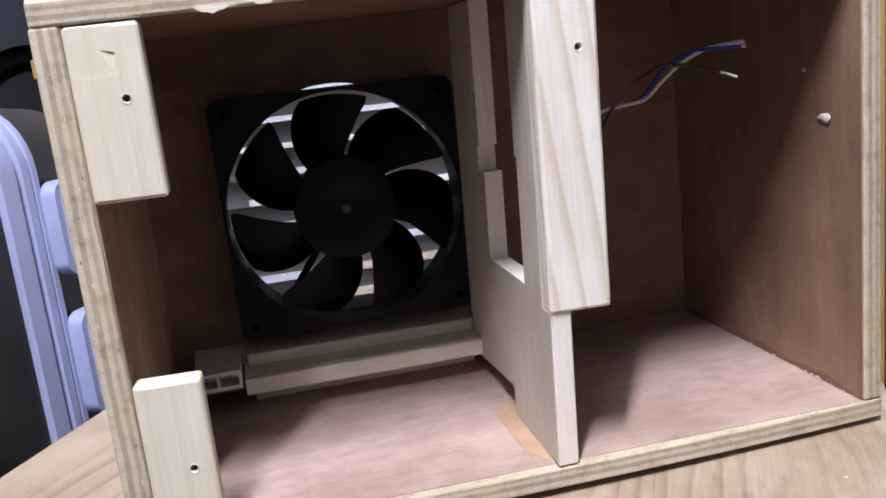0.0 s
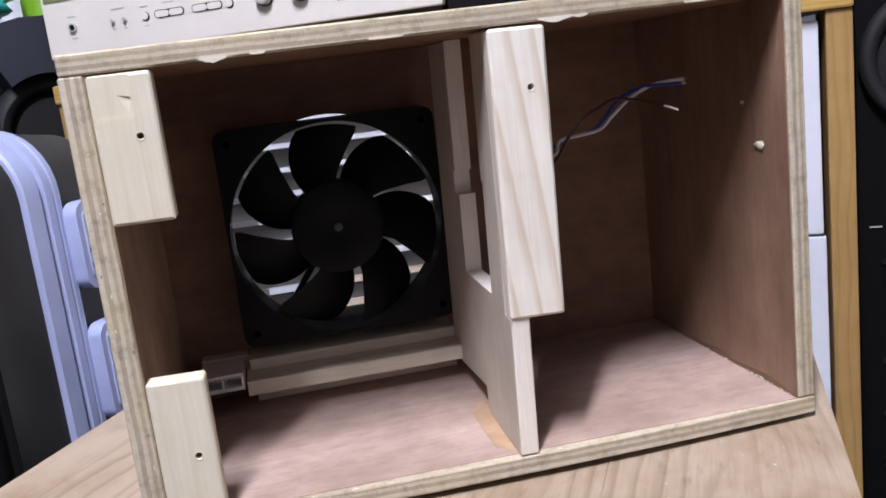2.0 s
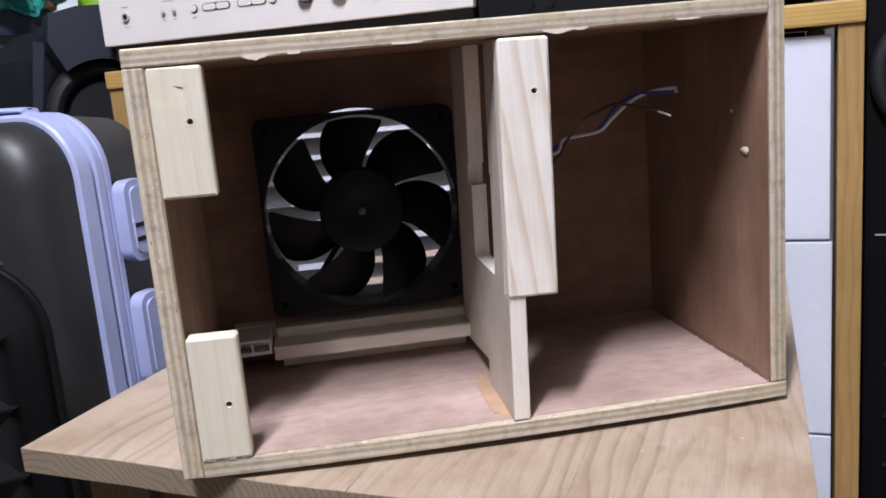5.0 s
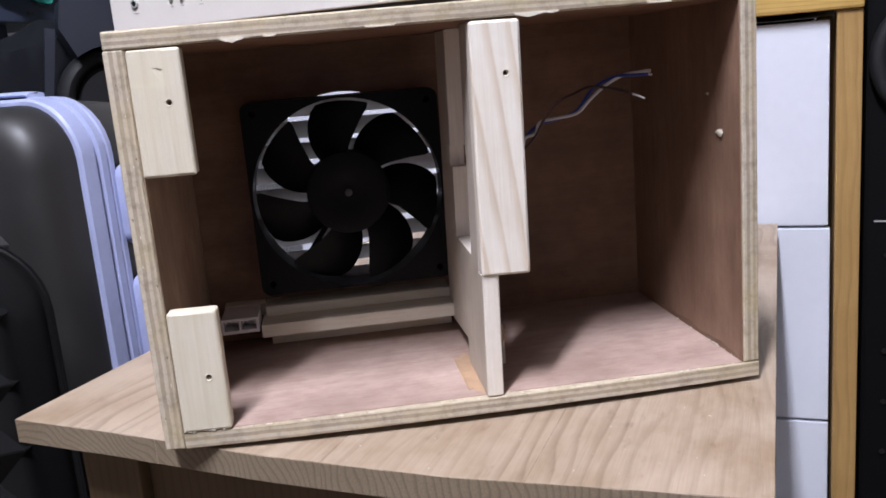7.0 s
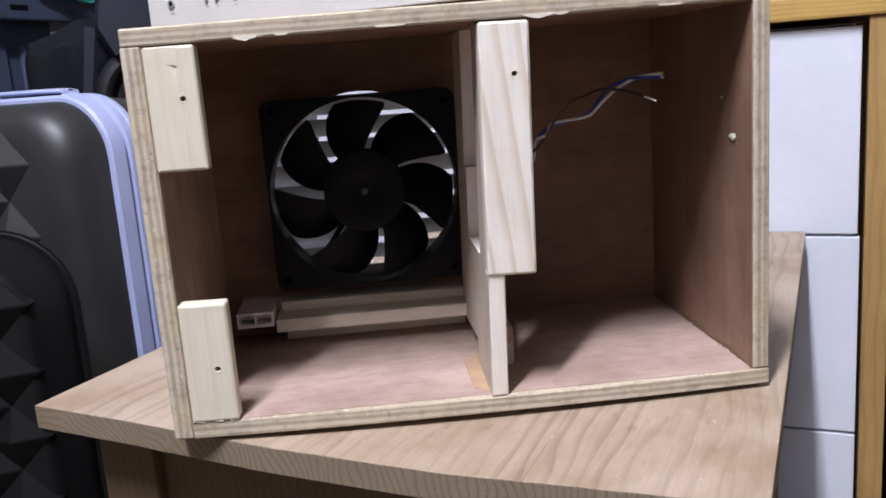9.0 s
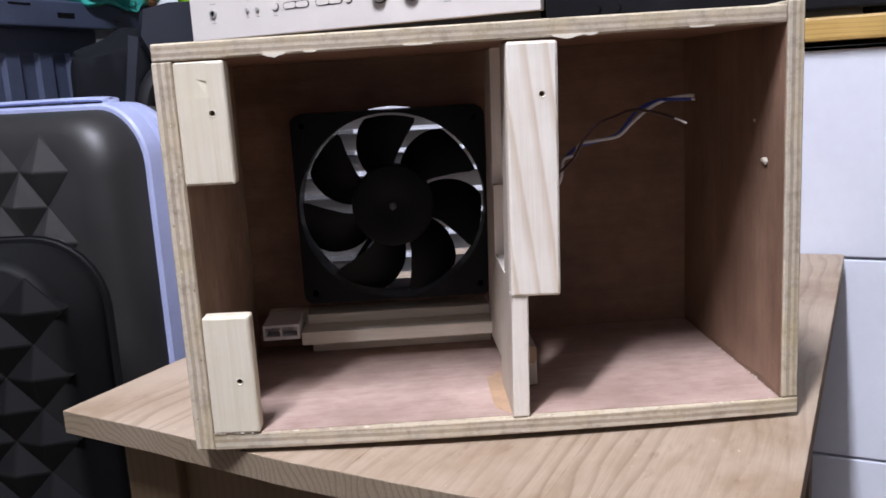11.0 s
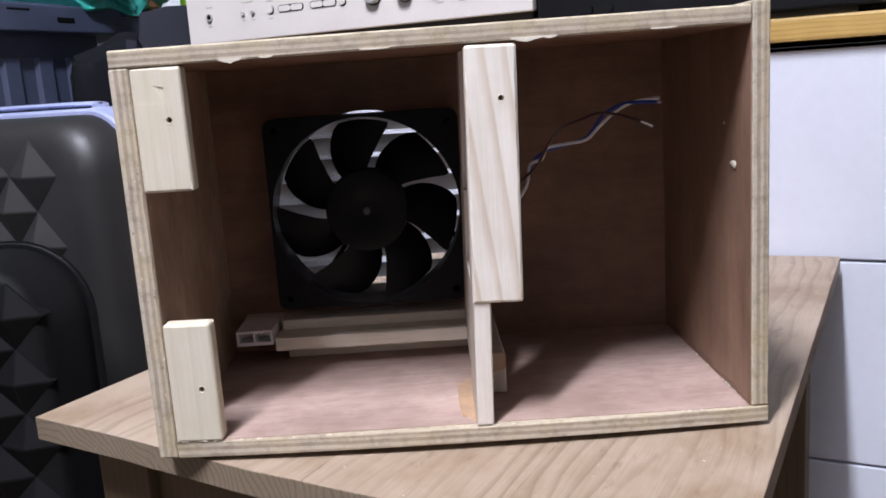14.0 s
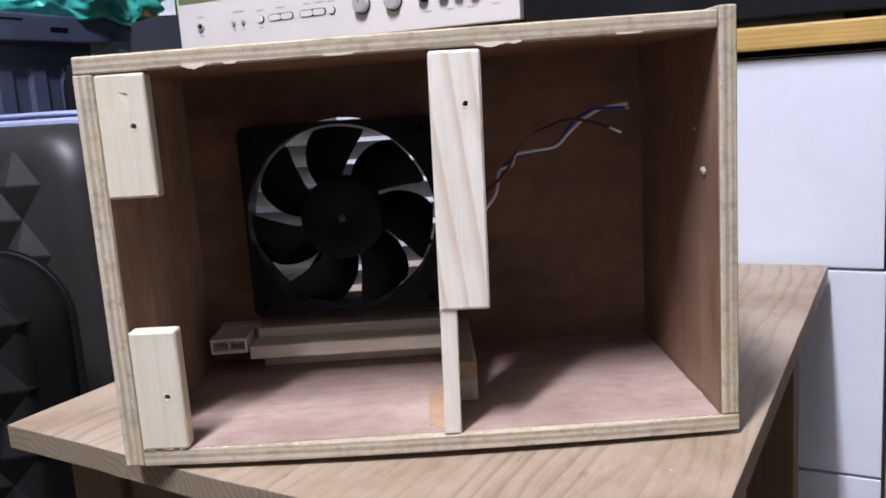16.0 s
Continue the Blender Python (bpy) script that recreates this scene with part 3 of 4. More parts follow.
# ---- fan ----
fan = thing("cooling_fan", pose(FX, racked_y(FX, 0.4405), FZ, 0, 0, -1.5), "black plastic computer cooling fan with seven blades", "fan")
H = 0.0621
fr = prism_bm(rounded_outline(-H, H, -H, H, 0.006, 6), "Y", 0, 0.0248)
holes = [cylinder_bm(FR, FR, 0.08, 72, pose(0, 0.012, 0, 90))] + [cylinder_bm(0.0022, 0.0022, 0.08, 14, pose(a, 0.012, b, 90)) for a in (-0.0548, 0.0548) for b in (-0.0548, 0.0548)]
part("frame", cut(fr, *holes), BLACK, fan, smooth=True)
hub = [[(r * math.cos(2 * math.pi * k / 48), y, r * math.sin(2 * math.pi * k / 48)) for k in range(48)] for r, y in ((0.0266, 0.0180), (0.0268, 0.0042), (0.0262, 0.0028), (0.0245, 0.0022), (0.0105, 0.0022), (0.0098, 0.0026), (0.0024, 0.0026), (0.0020, 0.0020), (0.0006, 0.0017))]
hub_ob = part("hub", loft_bm(hub), BLADE, fan, smooth=True)
part("centre_dimple", blob_bm((0, 0.0021, 0), (0.0026, 0.0008, 0.0026), 1, 0.05), paint("grey_dimple", (0.07, 0.07, 0.07), 0.4), hub_ob, smooth=True)


def blade_bm():
    bm = bmesh.new()
    cols, rows, top_v, low_v = 12, 10, [], []
    for sgn, store in ((-1, top_v), (1, low_v)):
        for j in range(rows + 1):
            f = j / rows
            r = 0.0258 + f * 0.0328
            sweep = radians(-4 + 17 * f ** 1.4)
            half = radians(21.6 - 4.4 * f + 1.8 * math.sin(math.pi * f))
            row = []
            for i in range(cols + 1):
                g = i / cols
                a = sweep + (2 * g - 1) * half
                if f > 0.86:
                    a = sweep + (2 * g - 1) * half * (1 - 0.10 * ((f - 0.86) / 0.14) ** 2)
                a += radians(2.2) * g * min(1, f * 2.5)
                camber = 0.0024 * math.sin(math.pi * g)
                y = 0.0040 + (0.0162 - 0.003 * f) * (1 - g) - camber + sgn * 0.0007
                row.append(bm.verts.new((r * math.sin(a), y, r * math.cos(a))))
            store.append(row)
    for store in (top_v, low_v):
        for j in range(rows):
            for i in range(cols):
                bm.faces.new((store[j][i], store[j][i + 1], store[j + 1][i + 1], store[j + 1][i]))
    for j in range(rows):
        for i in (0, cols):
            bm.faces.new((top_v[j][i], top_v[j + 1][i], low_v[j + 1][i], low_v[j][i]))
    for i in range(cols):
        for j in (0, rows):
            bm.faces.new((top_v[j][i], top_v[j][i + 1], low_v[j][i + 1], low_v[j][i]))
    return bm


first = part("blade", blade_bm(), BLADE, fan, smooth=True)
first.matrix_local = pose(0, 0, 0, 0, -13)
for k in range(1, 7):
    again(first, pose(0, 0, 0, 0, -13 + 360 * k / 7), fan)
for k in (216, 112):
    part("strut", moved(box_bm(-0.0017, 0.0017, 0.0205, 0.0240, 0.0240, 0.0605), pose(0, 0, 0, 0, k)), BLADE, fan)
part("motor_mount", cylinder_bm(0.0262, 0.0262, 0.006, 40, pose(0, 0.0214, 0, 90), 0.0006), BLADE, fan, smooth=True)

# ---- louvred vent behind the fan ----
vent = thing("louvre_vent", pose(FX, racked_y(FX, 0.4750), FZ, 0, 0, -1.5), "grey plastic louvre vent with insect mesh behind fan", "vent")
part("vent_frame", cut(box_bm(-0.076, 0.076, 0.0, 0.016, -0.076, 0.076, 0.001), box_bm(-0.068, 0.068, -0.01, 0.03, -0.068, 0.068)), VENT, vent)
pitch = 0.0147
for k in range(9):
    z = 0.0606 - pitch * k
    sl = prism_bm([(0.0015, z), (0.0026, z + 0.0006), (0.0126, z - 0.0108), (0.0118, z - 0.0117)], "X", -0.0679, 0.0679)
    part("slat", sl, VENT, vent)
mesh_net = joined(*[box_bm(x, x + 0.00014, 0.0140, 0.0142, -0.0619, 0.0619) for x in [-0.0618 + 0.0021 * i for i in range(59)]],
                  *[box_bm(-0.0619, 0.0619, 0.0142, 0.0144, z, z + 0.00014) for z in [-0.0615 + 0.0042 * i for i in range(30)]])
part("insect_mesh", mesh_net, VENT, vent)

# ---- connector and wires ----
con = thing("power_connector", pose(-0.0422, 0.4270, 0.5340), "ivory plastic two-socket wire connector beside the ledge", "connector")
shell = cut(box_bm(0, 0.0232, 0, 0.030, -0.0068, 0.0030, 0.0004), box_bm(0.0014, 0.0110, -0.001, 0.012, -0.0046, 0.0014), box_bm(0.0122, 0.0218, -0.001, 0.012, -0.0046, 0.0014))
part("housing", shell, CONN, con)
for i in range(8):
    x = 0.0026 + 0.0023 * (i % 4) + (0.0108 if i > 3 else 0)
    part("contact", box_bm(x, x + 0.0007, 0.0010, 0.010, -0.0004, 0.0013), COPPER, con)
part("lead", tube_bm([(0.009, 0.030, -0.002), (0.010, 0.036, -0.006), (0.006, 0.044, -0.0195)], 0.0016), WIRE_BROWN, con)

wires = thing("electric_wires", pose(0.1128, 0.36, 0.62), "loose blue, white and brown wires with stripped ends", "wire")
O = Vector((0.1128, 0.36, 0.62))


def wire(name, pts, radius, material, label=""):
    return part(name, tube_bm([Vector(p) - O for p in pts], radius), material, wires, label, True)


w = wire("white_wire", [(0.1165, 0.366, 0.6060), (0.1290, 0.362, 0.6130), (0.1395, 0.352, 0.6270), (0.1420, 0.352, 0.6390), (0.1490, 0.354, 0.6415), (0.1520, 0.356, 0.6470), (0.1620, 0.357, 0.6485), (0.1735, 0.357, 0.6500), (0.1800, 0.354, 0.6565), (0.1880, 0.350, 0.6640), (0.1970, 0.344, 0.6690), (0.2050, 0.332, 0.6706)], 0.00085, WIRE_WHITE)
part("wire_end", tube_bm([Vector((0.2040, 0.3328, 0.6706)) - O, Vector((0.2063, 0.3300, 0.6705)) - O], 0.0010), COPPER, w, "bare tinned wire end")
w = wire("blue_wire", [(0.1165, 0.369, 0.6050), (0.1290, 0.365, 0.6120), (0.1395, 0.355, 0.6260), (0.1425, 0.355, 0.6380), (0.1510, 0.359, 0.6450), (0.1620, 0.361, 0.6475), (0.1745, 0.361, 0.6510), (0.1830, 0.356, 0.6625), (0.1920, 0.349, 0.6680), (0.1985, 0.341, 0.6688), (0.2060, 0.3315, 0.6688)], 0.0009, WIRE_BLUE)
part("wire_end", tube_bm([Vector((0.2055, 0.332, 0.6688)) - O, Vector((0.2070, 0.3302, 0.6685)) - O], 0.0007), COPPER, w, "bare tinned wire end")
w = wire("brown_wire", [(0.1165, 0.364, 0.6190), (0.1280, 0.358, 0.6240), (0.1440, 0.345, 0.6380), (0.1500, 0.338, 0.6500), (0.1570, 0.335, 0.6585), (0.1680, 0.343, 0.6615), (0.1790, 0.350, 0.6640), (0.1900, 0.346, 0.6625), (0.1985, 0.336, 0.6590)], 0.0008, WIRE_BROWN)
part("wire_end", tube_bm([Vector((0.1980, 0.3365, 0.6592)) - O, Vector((0.2005, 0.3335, 0.6580)) - O, Vector((0.2030, 0.3310, 0.6565)) - O], 0.0006), COPPER, w, "frayed bare wire end")

# ---- desk with drawers ----
desk = thing("desk", T, "yellow oak desk with straight square legs", "desk")
part("desktop", box_bm(-0.362, 0.4915, 0.548, 1.08, 0.2000, 0.2215, 0.0025), OAK, desk)
for a, b in ((0.4685, 0.552), (-0.3615, 0.552), (0.4685, 1.02), (-0.350, 1.02)):
    part("leg", box_bm(a, a + 0.0225, b, b + 0.045, -0.5003, 0.1998, 0.002), OAK_Z, desk)
# added dark sheet: gives the gaps around the chest their shade
part("back_panel", box_bm(-0.335, 0.4675, 1.066, 1.075, -0.35, 0.1996, 0.001), DARK, desk, "added dark board standing in for the shade behind the drawers")
chest = thing("drawer_chest", T, "white lacquered chest of drawers under the desk", "drawers")
part("carcass", box_bm(-0.13, 0.4600, 0.570, 1.02, -0.498, 0.1890, 0.001), WHITE, chest)
for z0, z1 in ((-0.0050, 0.1915), (-0.2098, -0.0078), (-0.4010, -0.2128), (-0.4950, -0.4040)):
    part("drawer_front", box_bm(-0.1300, 0.4632 + (0.002 if z0 < -0.1 else 0), 0.5600, 0.5698, z0, z1, 0.0014), WHITE, chest)

# ---- amplifier and black set on the desk ----
amp = thing("stereo_amplifier", T @ pose(-0.357, 0.552, 0.2217), "champagne silver stereo amplifier with knobs and push buttons", "amplifier")
AWD = 0.476
part("case", box_bm(0.004, AWD - 0.004, 0.012, 0.33, 0.012, 0.150, 0.002), DARKMETAL, amp)
face = part("front_panel", box_bm(0, AWD, 0, 0.0119, 0.0295, 0.155, 0.0015), SILVER, amp)
for x in (0.04, AWD - 0.06):
    for y in (0.03, 0.28):
        part("foot", cylinder_bm(0.014, 0.016, 0.0122, 20, pose(x, y, 0.0062)), DARK, amp)


def dial(x, z, r, depth, material, name="knob"):
    k = part(name, cylinder_bm(r, r * 0.93, depth, 32, pose(x, -depth / 2 - 0.0002, z, 90), r * 0.08), material, amp, smooth=True)
    part("collar", cylinder_bm(r * 1.12, r * 1.12, 0.0012, 32, pose(x, -0.0008, z, 90)), DARK, k)
    part("pointer", box_bm(x - r * 0.05, x + r * 0.05, -depth - 0.0006, -depth - 0.0001, z + r * 0.2, z + r * 0.8), DARK, k)
    return k


jk = part("headphone_jack", cut(cylinder_bm(0.0052, 0.0049, 0.003, 28, pose(0.038, -0.0016, 0.0615, 90)), cylinder_bm(0.0034, 0.0034, 0.02, 20, pose(0.038, 0, 0.0615, 90))), METAL, amp, "chrome headphone socket")
part("socket", cylinder_bm(0.0034, 0.0034, 0.0016, 20, pose(0.038, -0.0010, 0.0615, 90)), GLOSS_BLACK, jk)
for x in (0.0925, 0.1080):
    part("push_button", cylinder_bm(0.0027, 0.0024, 0.003, 20, pose(x, -0.0022, 0.0617, 90), 0.0005), METAL, amp, smooth=True)
for x in (0.1345, 0.2400):
    part("round_button", cylinder_bm(0.0044, 0.0042, 0.0015, 24, pose(x, -0.0012, 0.0620, 90), 0.0005), SILVER, amp, smooth=True)
    part("button_shadow_gap", cylinder_bm(0.0050, 0.0050, 0.0006, 24, pose(x + 0.0006, -0.0004, 0.0615, 90)), DARK, amp)
for x in (0.1655, 0.2130):
    part("rocker_surround", prism_bm(rounded_outline(x - 0.0190, x + 0.0190, 0.0578, 0.0662, 0.0040, 5), "Y", -0.0006, -0.0001), DARK, amp)
    for s in (-1, 1):
        part("rocker_button", prism_bm(rounded_outline(x + s * 0.0090 - 0.0086, x + s * 0.0090 + 0.0086, 0.0585, 0.0654, 0.0030, 4), "Y", -0.0015, -0.0007), SILVER, amp)
dial(0.2830, 0.0640, 0.0098, 0.009, METAL)
dial(0.3250, 0.0635, 0.0098, 0.009, METAL)
for x in (0.3680, 0.3930, 0.4120, 0.4310):
    dial(x - 0.004, 0.0650, 0.0062, 0.008, DARK, "small_knob")
part("display_window", box_bm(0.004, 0.10, -0.0009, -0.0002, 0.0920, 0.1120, 0.0002), paint("display_glass", (0.20, 0.24, 0.10), 0.15), amp, "greenish display window")
for x, z, wdt in ((0.038, 0.0735, 0.010), (0.038, 0.0500, 0.007), (0.1003, 0.0745, 0.017), (0.1345, 0.0725, 0.010), (0.1345, 0.0520, 0.006), (0.1655, 0.0730, 0.014), (0.2050, 0.0730, 0.010), (0.2230, 0.0730, 0.014), (0.2400, 0.0725, 0.010), (0.0925, 0.0530, 0.004), (0.1080, 0.0530, 0.004), (0.368, 0.0480, 0.008), (0.395, 0.0480, 0.008), (0.42, 0.0480, 0.008), (0.4500, 0.0480, 0.010)):
    part("legend_bar", box_bm(x - wdt / 2, x + wdt / 2, -0.0005, -0.0001, z - 0.0005, z + 0.0005), PRINT, amp)

deck = thing("black_media_player", T @ pose(0.1225, 0.556, 0.2217), "glossy black media player standing beside the amplifier", "media player")
part("case", box_bm(0, 0.345, 0, 0.26, 0.006, 0.105, 0.003), GLOSS_BLACK, deck)
for x in (0.03, 0.315):
    for y in (0.03, 0.22):
        part("foot", cylinder_bm(0.012, 0.012, 0.0062, 16, pose(x, y, 0.0031)), DARK, deck)
for x in (0.056, 0.077):
    part("button", cylinder_bm(0.0045, 0.0042, 0.003, 18, pose(x, -0.0014, 0.0245, 90), 0.0005), GLOSS_BLACK, deck, smooth=True)

# ---- suitcases ----
def stud_mesh(half, height, material):
    bm = bmesh.new()
    ring = ((half, 0), (0, half), (-half, 0), (0, -half))
    base = [bm.verts.new((x, 0, z)) for x, z in ring]
    foot = [bm.verts.new((x, 0.012, z)) for x, z in ring]
    tip = bm.verts.new((0, -height, 0))
    for i in range(4):
        bm.faces.new((base[i], base[(i + 1) % 4], tip))
        bm.faces.new((foot[i], foot[(i + 1) % 4], base[(i + 1) % 4], base[i]))
    bm.faces.new(foot[::-1])
    bmesh.ops.bevel(bm, geom=[e for e in bm.edges if tip in e.verts], offset=0.0009, segments=1, affect="EDGES")
    return bm


def suitcase(m0, label, u1, u0, v_rim, z0, z1, front, rear, rim_w, shell_mat, half, field, handle, radius, round_off=1.0):
    s = thing("suitcase", m0, label, "suitcase", "suitcases beside the table")

    def rings(profile):
        return [[(x, v, z) for x, z in rounded_outline(u0 + i, u1 - i, z0 + i, z1 - i, max(0.012, radius - i * 0.6))] for v, i in profile]

    va, vb = v_rim - rim_w / 2, v_rim + rim_w / 2
    f_prof = [(va + 0.004, 0.0035), (va - 0.3 * front, 0.004), (va - 0.62 * front, 0.007), (va - 0.82 * front, 0.004 + 0.009 * round_off), (va - 0.95 * front, 0.004 + 0.019 * round_off), (va - front, 0.004 + 0.033 * round_off)]
    r_prof = [(vb - 0.004, 0.0035), (vb + 0.3 * rear, 0.004), (vb + 0.7 * rear, 0.008), (vb + 0.9 * rear, 0.018), (vb + rear, 0.037)]
    fs = part("front_shell", loft_bm(rings(f_prof)), shell_mat, s, smooth=True)
    part("rear_shell", loft_bm(rings(r_prof)), shell_mat, s, smooth=True)
    rim = part("rim", loft_bm(rings([(va, 0.004), (va, 0.0005), (va + 0.002, -0.0015), (va + 0.40 * rim_w, -0.0020), (va + 0.45 * rim_w, 0.0012), (va + 0.52 * rim_w, 0.0012), (va + 0.56 * rim_w, -0.0020), (va + 0.74 * rim_w, -0.0020), (va + 0.77 * rim_w, 0.0002), (va + 0.81 * rim_w, -0.0020), (vb - 0.002, -0.0015), (vb, 0.0005), (vb, 0.004)])), RIM if shell_mat is SHELL else SHELL_DARK, s, "lilac blue plastic rim" if shell_mat is SHELL else "dark closing rim", True)
    stud = None
    fu1, fz1, cols, rws, odd = field
    for j in range(rws):
        for i in range(cols):
            if (i + j) % 2 != odd:
                continue
            m = pose(fu1 - half * (i + 1), va - front - 0.0002, fz1 - half * (j + 1))
            if stud is None:
                stud = part("stud", stud_mesh(half, half * 0.38, shell_mat), shell_mat, fs)
                stud.matrix_local = m
            else:
                again(stud, m, fs)
    h0, h1 = handle
    grip = [(h0, z1 - 0.003), (h0 + 0.003, z1 + 0.0025), (h0 + 0.012, z1 + 0.0055), ((h0 + h1) / 2, z1 + 0.0062), (h1 - 0.012, z1 + 0.0055), (h1 - 0.003, z1 + 0.0025), (h1, z1 - 0.003)]
    part("handle", moved(tube_bm([(a, 0, c) for a, c in grip], 0.0026, 10), Matrix.Translation((0, v_rim, 0)) @ Matrix.Diagonal((1, 4.2, 1, 1))), RIM, s, "lilac blue carrying handle", True)
    for du in (0.05, u1 - u0 - 0.09):
        for vv in (va - front * 0.5, vb + rear * 0.5):
            wheel = part("wheel", cylinder_bm(0.022, 0.022, 0.02, 20, pose(u0 + du + 0.02, vv, z0 - 0.0155, 0, 90), 0.003), DARK, s, smooth=True)
            part("fork", box_bm(u0 + du + 0.006, u0 + du + 0.034, vv - 0.012, vv + 0.012, z0 - 0.012, z0 + 0.004, 0.002), DARK, wheel)
    return s


big = suitcase(T, "large grey hard-shell suitcase with lilac blue rim", -0.157, -0.480, 0.270, -0.4625, 0.1800, 0.049, 0.09, 0.042, SHELL, 0.0325, (-0.2035, 0.1566, 8, 15, 0), (-0.40, -0.213), 0.055)
small = suitcase(pose(-0.186, 0.508, 0.5005, 0, 0, -8), "smaller charcoal hard-shell suitcase with raised diamond studs", -0.012, -0.30, 0.066, -0.4625, 0.0800, 0.058, 0.010, 0.003, SHELL_DARK, 0.0255, (-0.019, 0.060, 10, 19, 0), (-0.24, -0.115), 0.06, 0.25)
for zt, ht, slots in ((0.1150, 0.0755, True), (0.0085, 0.088, False)):
    lt = part("latch", prism_bm(rounded_outline(0.287, 0.326, zt - ht, zt, 0.012, 5), "X", -0.1560, -0.1420), RIM, big, "lilac blue latch", True)
    bm = prism_bm(rounded_outline(0.293, 0.320, zt - ht * 0.9, zt - 0.006, 0.008, 5), "X", -0.1421, -0.1400)
    part("latch_cap", bm, RIM, lt)
    if slots:
        for dz in (0.0435, 0.0565):
            part("latch_slot", box_bm(-0.1405, -0.1394, 0.2935, 0.3115, zt - dz, zt - dz + 0.0042), DARK, lt)

# ---- storage bins and clutter behind ----
def storage_bin(z0, z1, label):
    b = thing("storage_bin", pose(-0.338, 1.280, 0.5005, 0, 0, 67), label, "storage bin", "stacked bins")
    pts = []
    for k in range(61):
        x = -0.43 + 0.335 * k / 60
        rib = 0.0045 if (k // 5) % 2 else 0.0
        pts.append((x, rib))
    pts += [(-0.085, 0.03), (-0.080, 0.36), (-0.43, 0.36)]
    part("body", prism_bm(pts, "Z", z0, z1 - 0.068), NAVY, b)
    part("collar", box_bm(-0.428, -0.09, 0.006, 0.354, z1 - 0.0678, z1 - 0.0365), NAVY, b)
    lid = part("lid", box_bm(-0.446, 0.050, -0.018, 0.378, z1 - 0.0363, z1, 0.004, 3), NAVY, b)
    part("lid_panel", box_bm(-0.43, 0.034, -0.004, 0.362, z1 + 0.0001, z1 + 0.003, 0.001), NAVY, lid)
    for x, dz, w, h in ((-0.345, 0.021, 0.014, 0.0030), (-0.168, 0.0195, 0.0155, 0.0034), (-0.246, 0.008, 0.018, 0.0012), (-0.066, 0.0220, 0.008, 0.0014), (-0.040, 0.010, 0.016, 0.0010)):
        part("clip_slot", box_bm(x - w, x + w, -0.0184, -0.0181, z1 - dz - h, z1 - dz + h), GLOSS_BLACK, lid)
    return b


storage_bin(-0.110, 0.3185, "navy blue plastic storage bin with ribbed side")
storage_bin(-0.5003, -0.112, "navy blue plastic storage bin under another")
BIN = pose(-0.338, 1.280, 0.5005 + 0.3217, 0, 0, 67)
bag = bmesh.new()
bmesh.ops.create_icosphere(bag, subdivisions=6, radius=1)
for vtx in bag.verts:
    p = vtx.co.copy()
    fold = 0.25 * noise.noise(p * 2.1) + 0.20 * (0.5 - abs(noise.noise(p * 3.7 + Vector((5, 1, 0))))) + 0.13 * (0.4 - abs(noise.noise(p * 8.5))) + 0.05 * (0.4 - abs(noise.noise(p * 17.0)))
    p *= 1 + fold
    z = max(p.z, -0.55) * 0.085
    if p.y < -0.55:
        z -= 0.018 * (-0.55 - p.y) * (1 + noise.noise(Vector((p.x * 4, 0, 0))))
    vtx.co = Vector((p.x * 0.185, p.y * 0.125, z))
bmesh.ops.smooth_vert(bag, verts=bag.verts[:], factor=0.4, use_axis_x=True, use_axis_y=True, use_axis_z=True)
tb = tagged(part("plastic_bag", bag, TEAL, smooth=True), "crumpled teal plastic bag on the storage bin", "plastic bag")
tb.matrix_world = BIN @ pose(-0.060, 0.105, 0.0470)
cb = tagged(part("cardboard_pack", box_bm(-0.035, 0.035, -0.03, 0.03, 0, 0.022, 0.006), GINGER), "small ginger cardboard pack beside the bag", "box")
cb.matrix_world = BIN @ pose(0.006, 0.018, 0.0002, 0, 0, 8)
pp = tagged(part("paper_roll", loft_bm([[(r * math.cos(2 * math.pi * k / 28), r * math.sin(2 * math.pi * k / 28), z) for k in range(28)] for r, z in ((0.048, 0.0), (0.048, 0.4), (0.050, 0.93), (0.046, 0.935), (0.030, 0.932))]), PAPER, smooth=True), "tall white paper roll standing behind the bin", "paper roll")
pp.matrix_world = pose(-0.350, 1.560, 0)
lb = tagged(part("lime_tube", loft_bm([[(r * math.cos(2 * math.pi * k / 28), r * math.sin(2 * math.pi * k / 28), z) for k in range(28)] for r, z in ((0.028, 0.0), (0.030, 0.01), (0.030, 0.86), (0.026, 0.885), (0.012, 0.9))]), LIME, smooth=True), "tall lime green plastic tube standing behind", "tube")
lb.matrix_world = pose(-0.272, 1.400, 0)


# a slack black bag beside the bins
sack = bmesh.new()
bmesh.ops.create_icosphere(sack, subdivisions=5, radius=1)
for vtx in sack.verts:
    p = vtx.co.copy()
    fold = 1 + 0.06 * noise.noise(p * 3.0) + 0.035 * (0.5 - abs(noise.noise(Vector((p.x * 6, p.y * 6, p.z * 1.5)))))
    box = Vector((p.x, p.y, p.z)) / max(abs(p.x), abs(p.y), abs(p.z)) * 0.82 + p * 0.18
    vtx.co = Vector((box.x * 0.098 * fold, box.y * 0.044 * fold, max(-1.0, box.z * (1 + 0.05 * noise.noise(p * 2.3))) * 0.3860))
bk = tagged(part("fabric_bag", sack, FABRIC, smooth=True), "slack black fabric bag standing beside the bins", "bag")
bk.matrix_world = pose(-0.305, 1.160, 0.3865, 0, 0, 20)


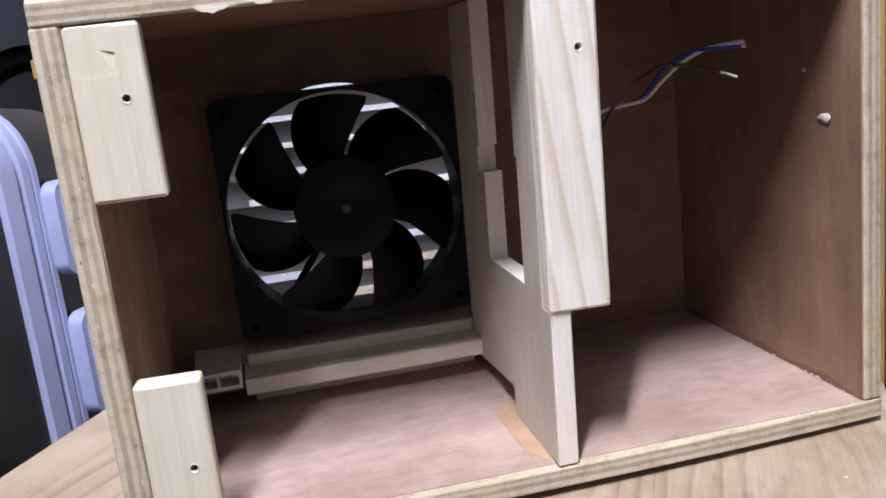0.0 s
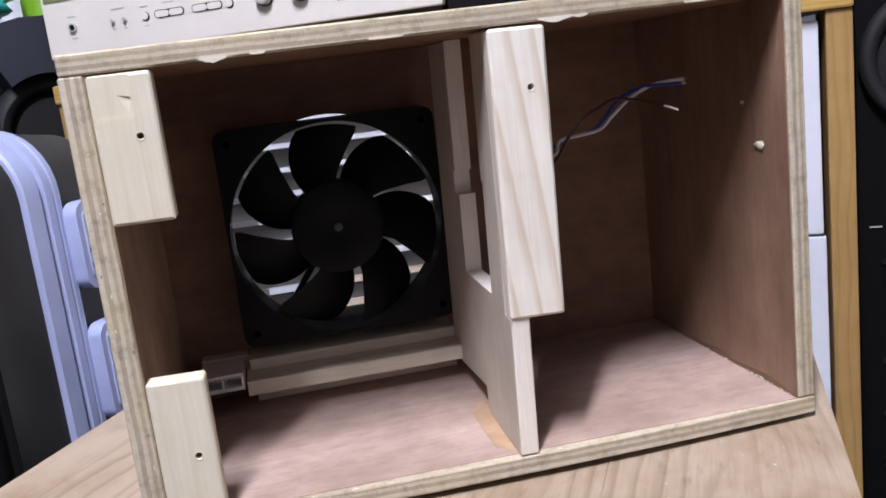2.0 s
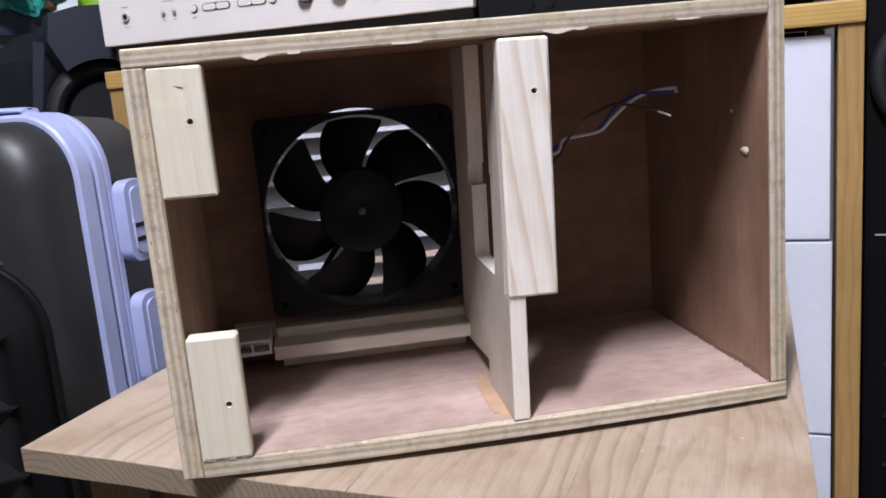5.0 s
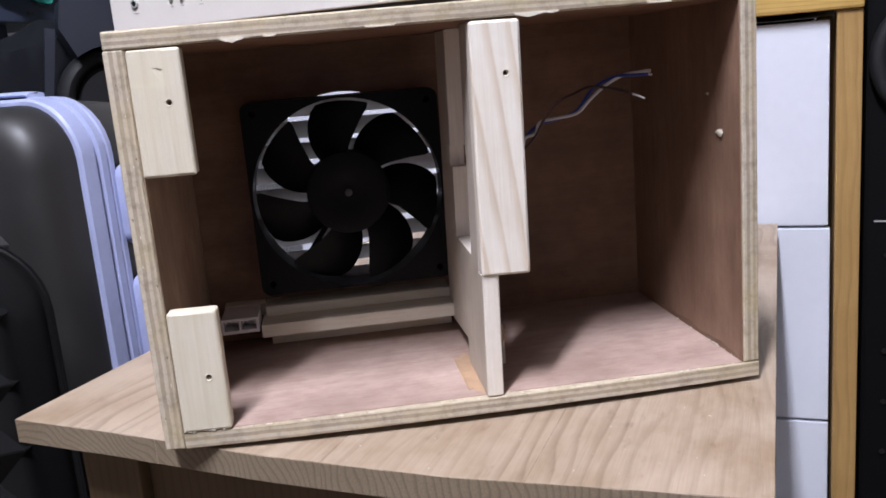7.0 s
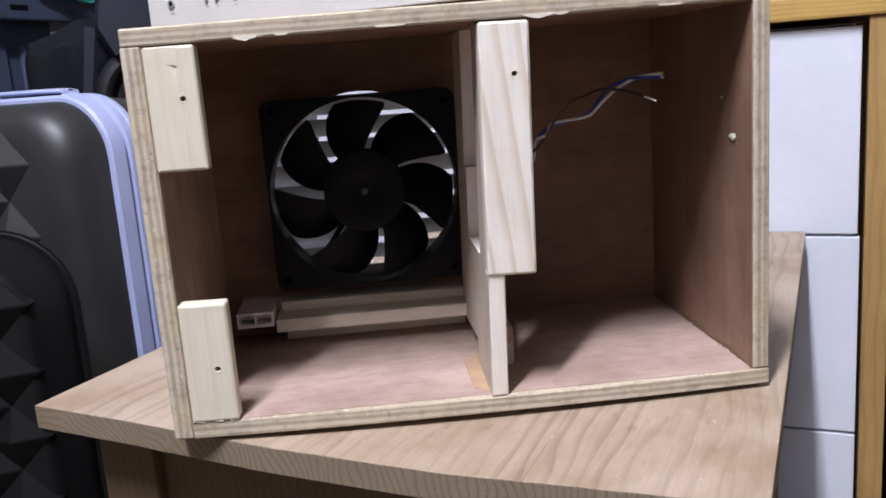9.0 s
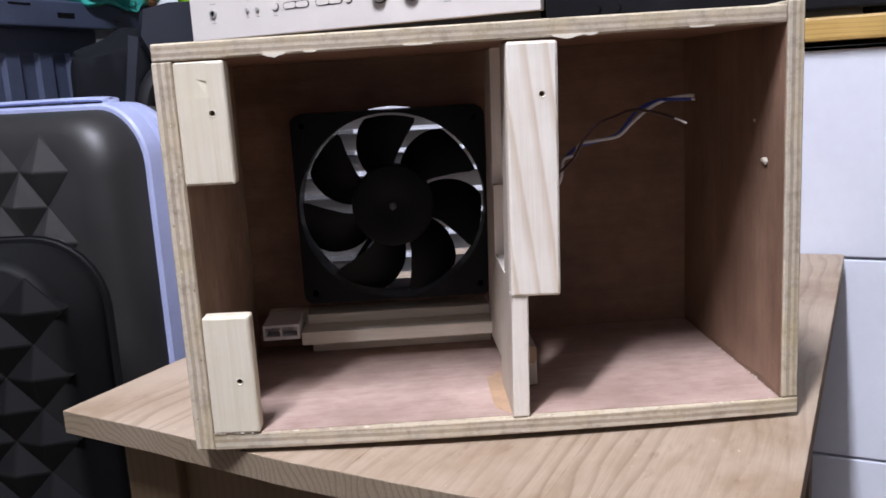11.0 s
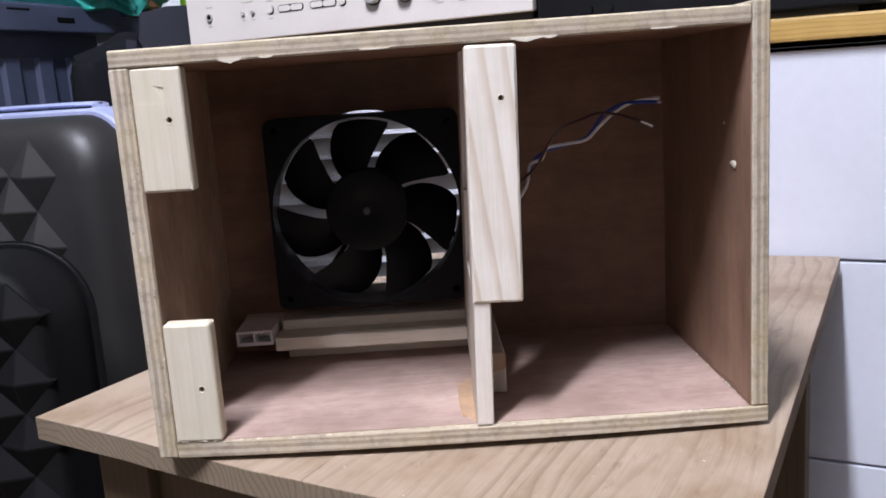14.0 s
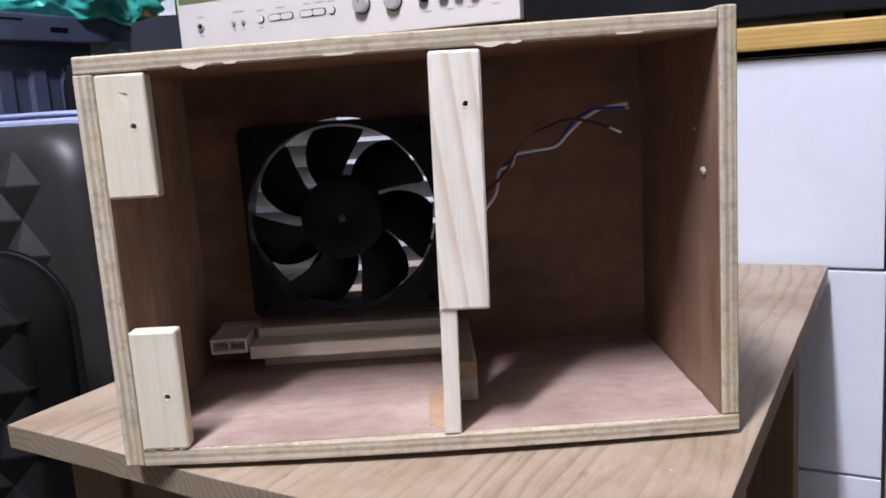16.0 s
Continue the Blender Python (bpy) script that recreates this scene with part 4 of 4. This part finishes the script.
def driver(parent, x, y, z, r):
    ring = part("rubber_ring", moved(torus_bm(r, r * 0.14), pose(x, y, z)), RUBBER, parent, smooth=True)
    part("cone", loft_bm([[(x + q * math.cos(2 * math.pi * k / 40), y + d, z + q * math.sin(2 * math.pi * k / 40)) for k in range(40)] for q, d in ((r, 0.0), (r * 0.9, 0.004), (r * 0.4, 0.022), (r * 0.33, 0.020), (r * 0.1, 0.010))]), DARK, ring, smooth=True)


wheel = thing("pushchair_wheel", pose(-0.228, 1.100, 0.6680, 0, 0, 20), "black rubber wheel under a grey-blue plastic housing", "wheel")
part("tyre", moved(torus_bm(0.060, 0.0125), Matrix.Diagonal((1, 1.5, 1, 1))), RUBBER, wheel, smooth=True)
part("wheel_disc", cylinder_bm(0.050, 0.046, 0.014, 40, pose(0, 0, 0, 90), 0.003), DARK, wheel, smooth=True)
part("rim_ring", torus_bm(0.0465, 0.0022), RUBBER, wheel, smooth=True)
guard = [(0.0715 * math.cos(radians(a)), 0.0715 * math.sin(radians(a))) for a in range(15, 126, 5)] + [(-0.058, 0.095), (-0.052, 0.128), (-0.020, 0.136), (0.060, 0.138), (0.100, 0.090)]
part("housing", prism_bm(guard, "Y", -0.030, 0.035), HOUSE, wheel, "grey-blue plastic housing", True)
part("axle_strut", box_bm(-0.012, 0.012, 0.022, 0.040, -0.6675, 0.02, 0.003), DARK, wheel)
part("side_flap", prism_bm([(-0.092, -0.03), (-0.084, -0.04), (-0.060, 0.095), (-0.072, 0.098)], "Y", -0.010, 0.0), HOUSE, wheel)
spk = thing("tower_speaker", T @ pose(0.500, 0.585, -0.5003), "tall black loudspeaker cabinet with round woofer", "loudspeaker")
part("cabinet", box_bm(0.0, 0.24, 0.02, 0.30, 1.045, 1.42, 0.006), CABINET, spk)
part("plinth", box_bm(-0.004, 0.244, 0.0, 0.30, 0.0, 1.0445, 0.005), CABINET, spk)
driver(spk, 0.062, 0.018, 1.155, 0.058)
driver(spk, 0.0640, -0.0060, 0.650, 0.058)
part("label_bar", box_bm(0.006, 0.017, -0.0012, -0.0002, 0.4934, 0.4948), PRINT, spk)
for z in (0.46, 0.36, 0.305, 0.25):
    part("bolt", cylinder_bm(0.003, 0.003, 0.003, 12, pose(0.018, -0.001, z, 90)), GLOSS_BLACK, spk)
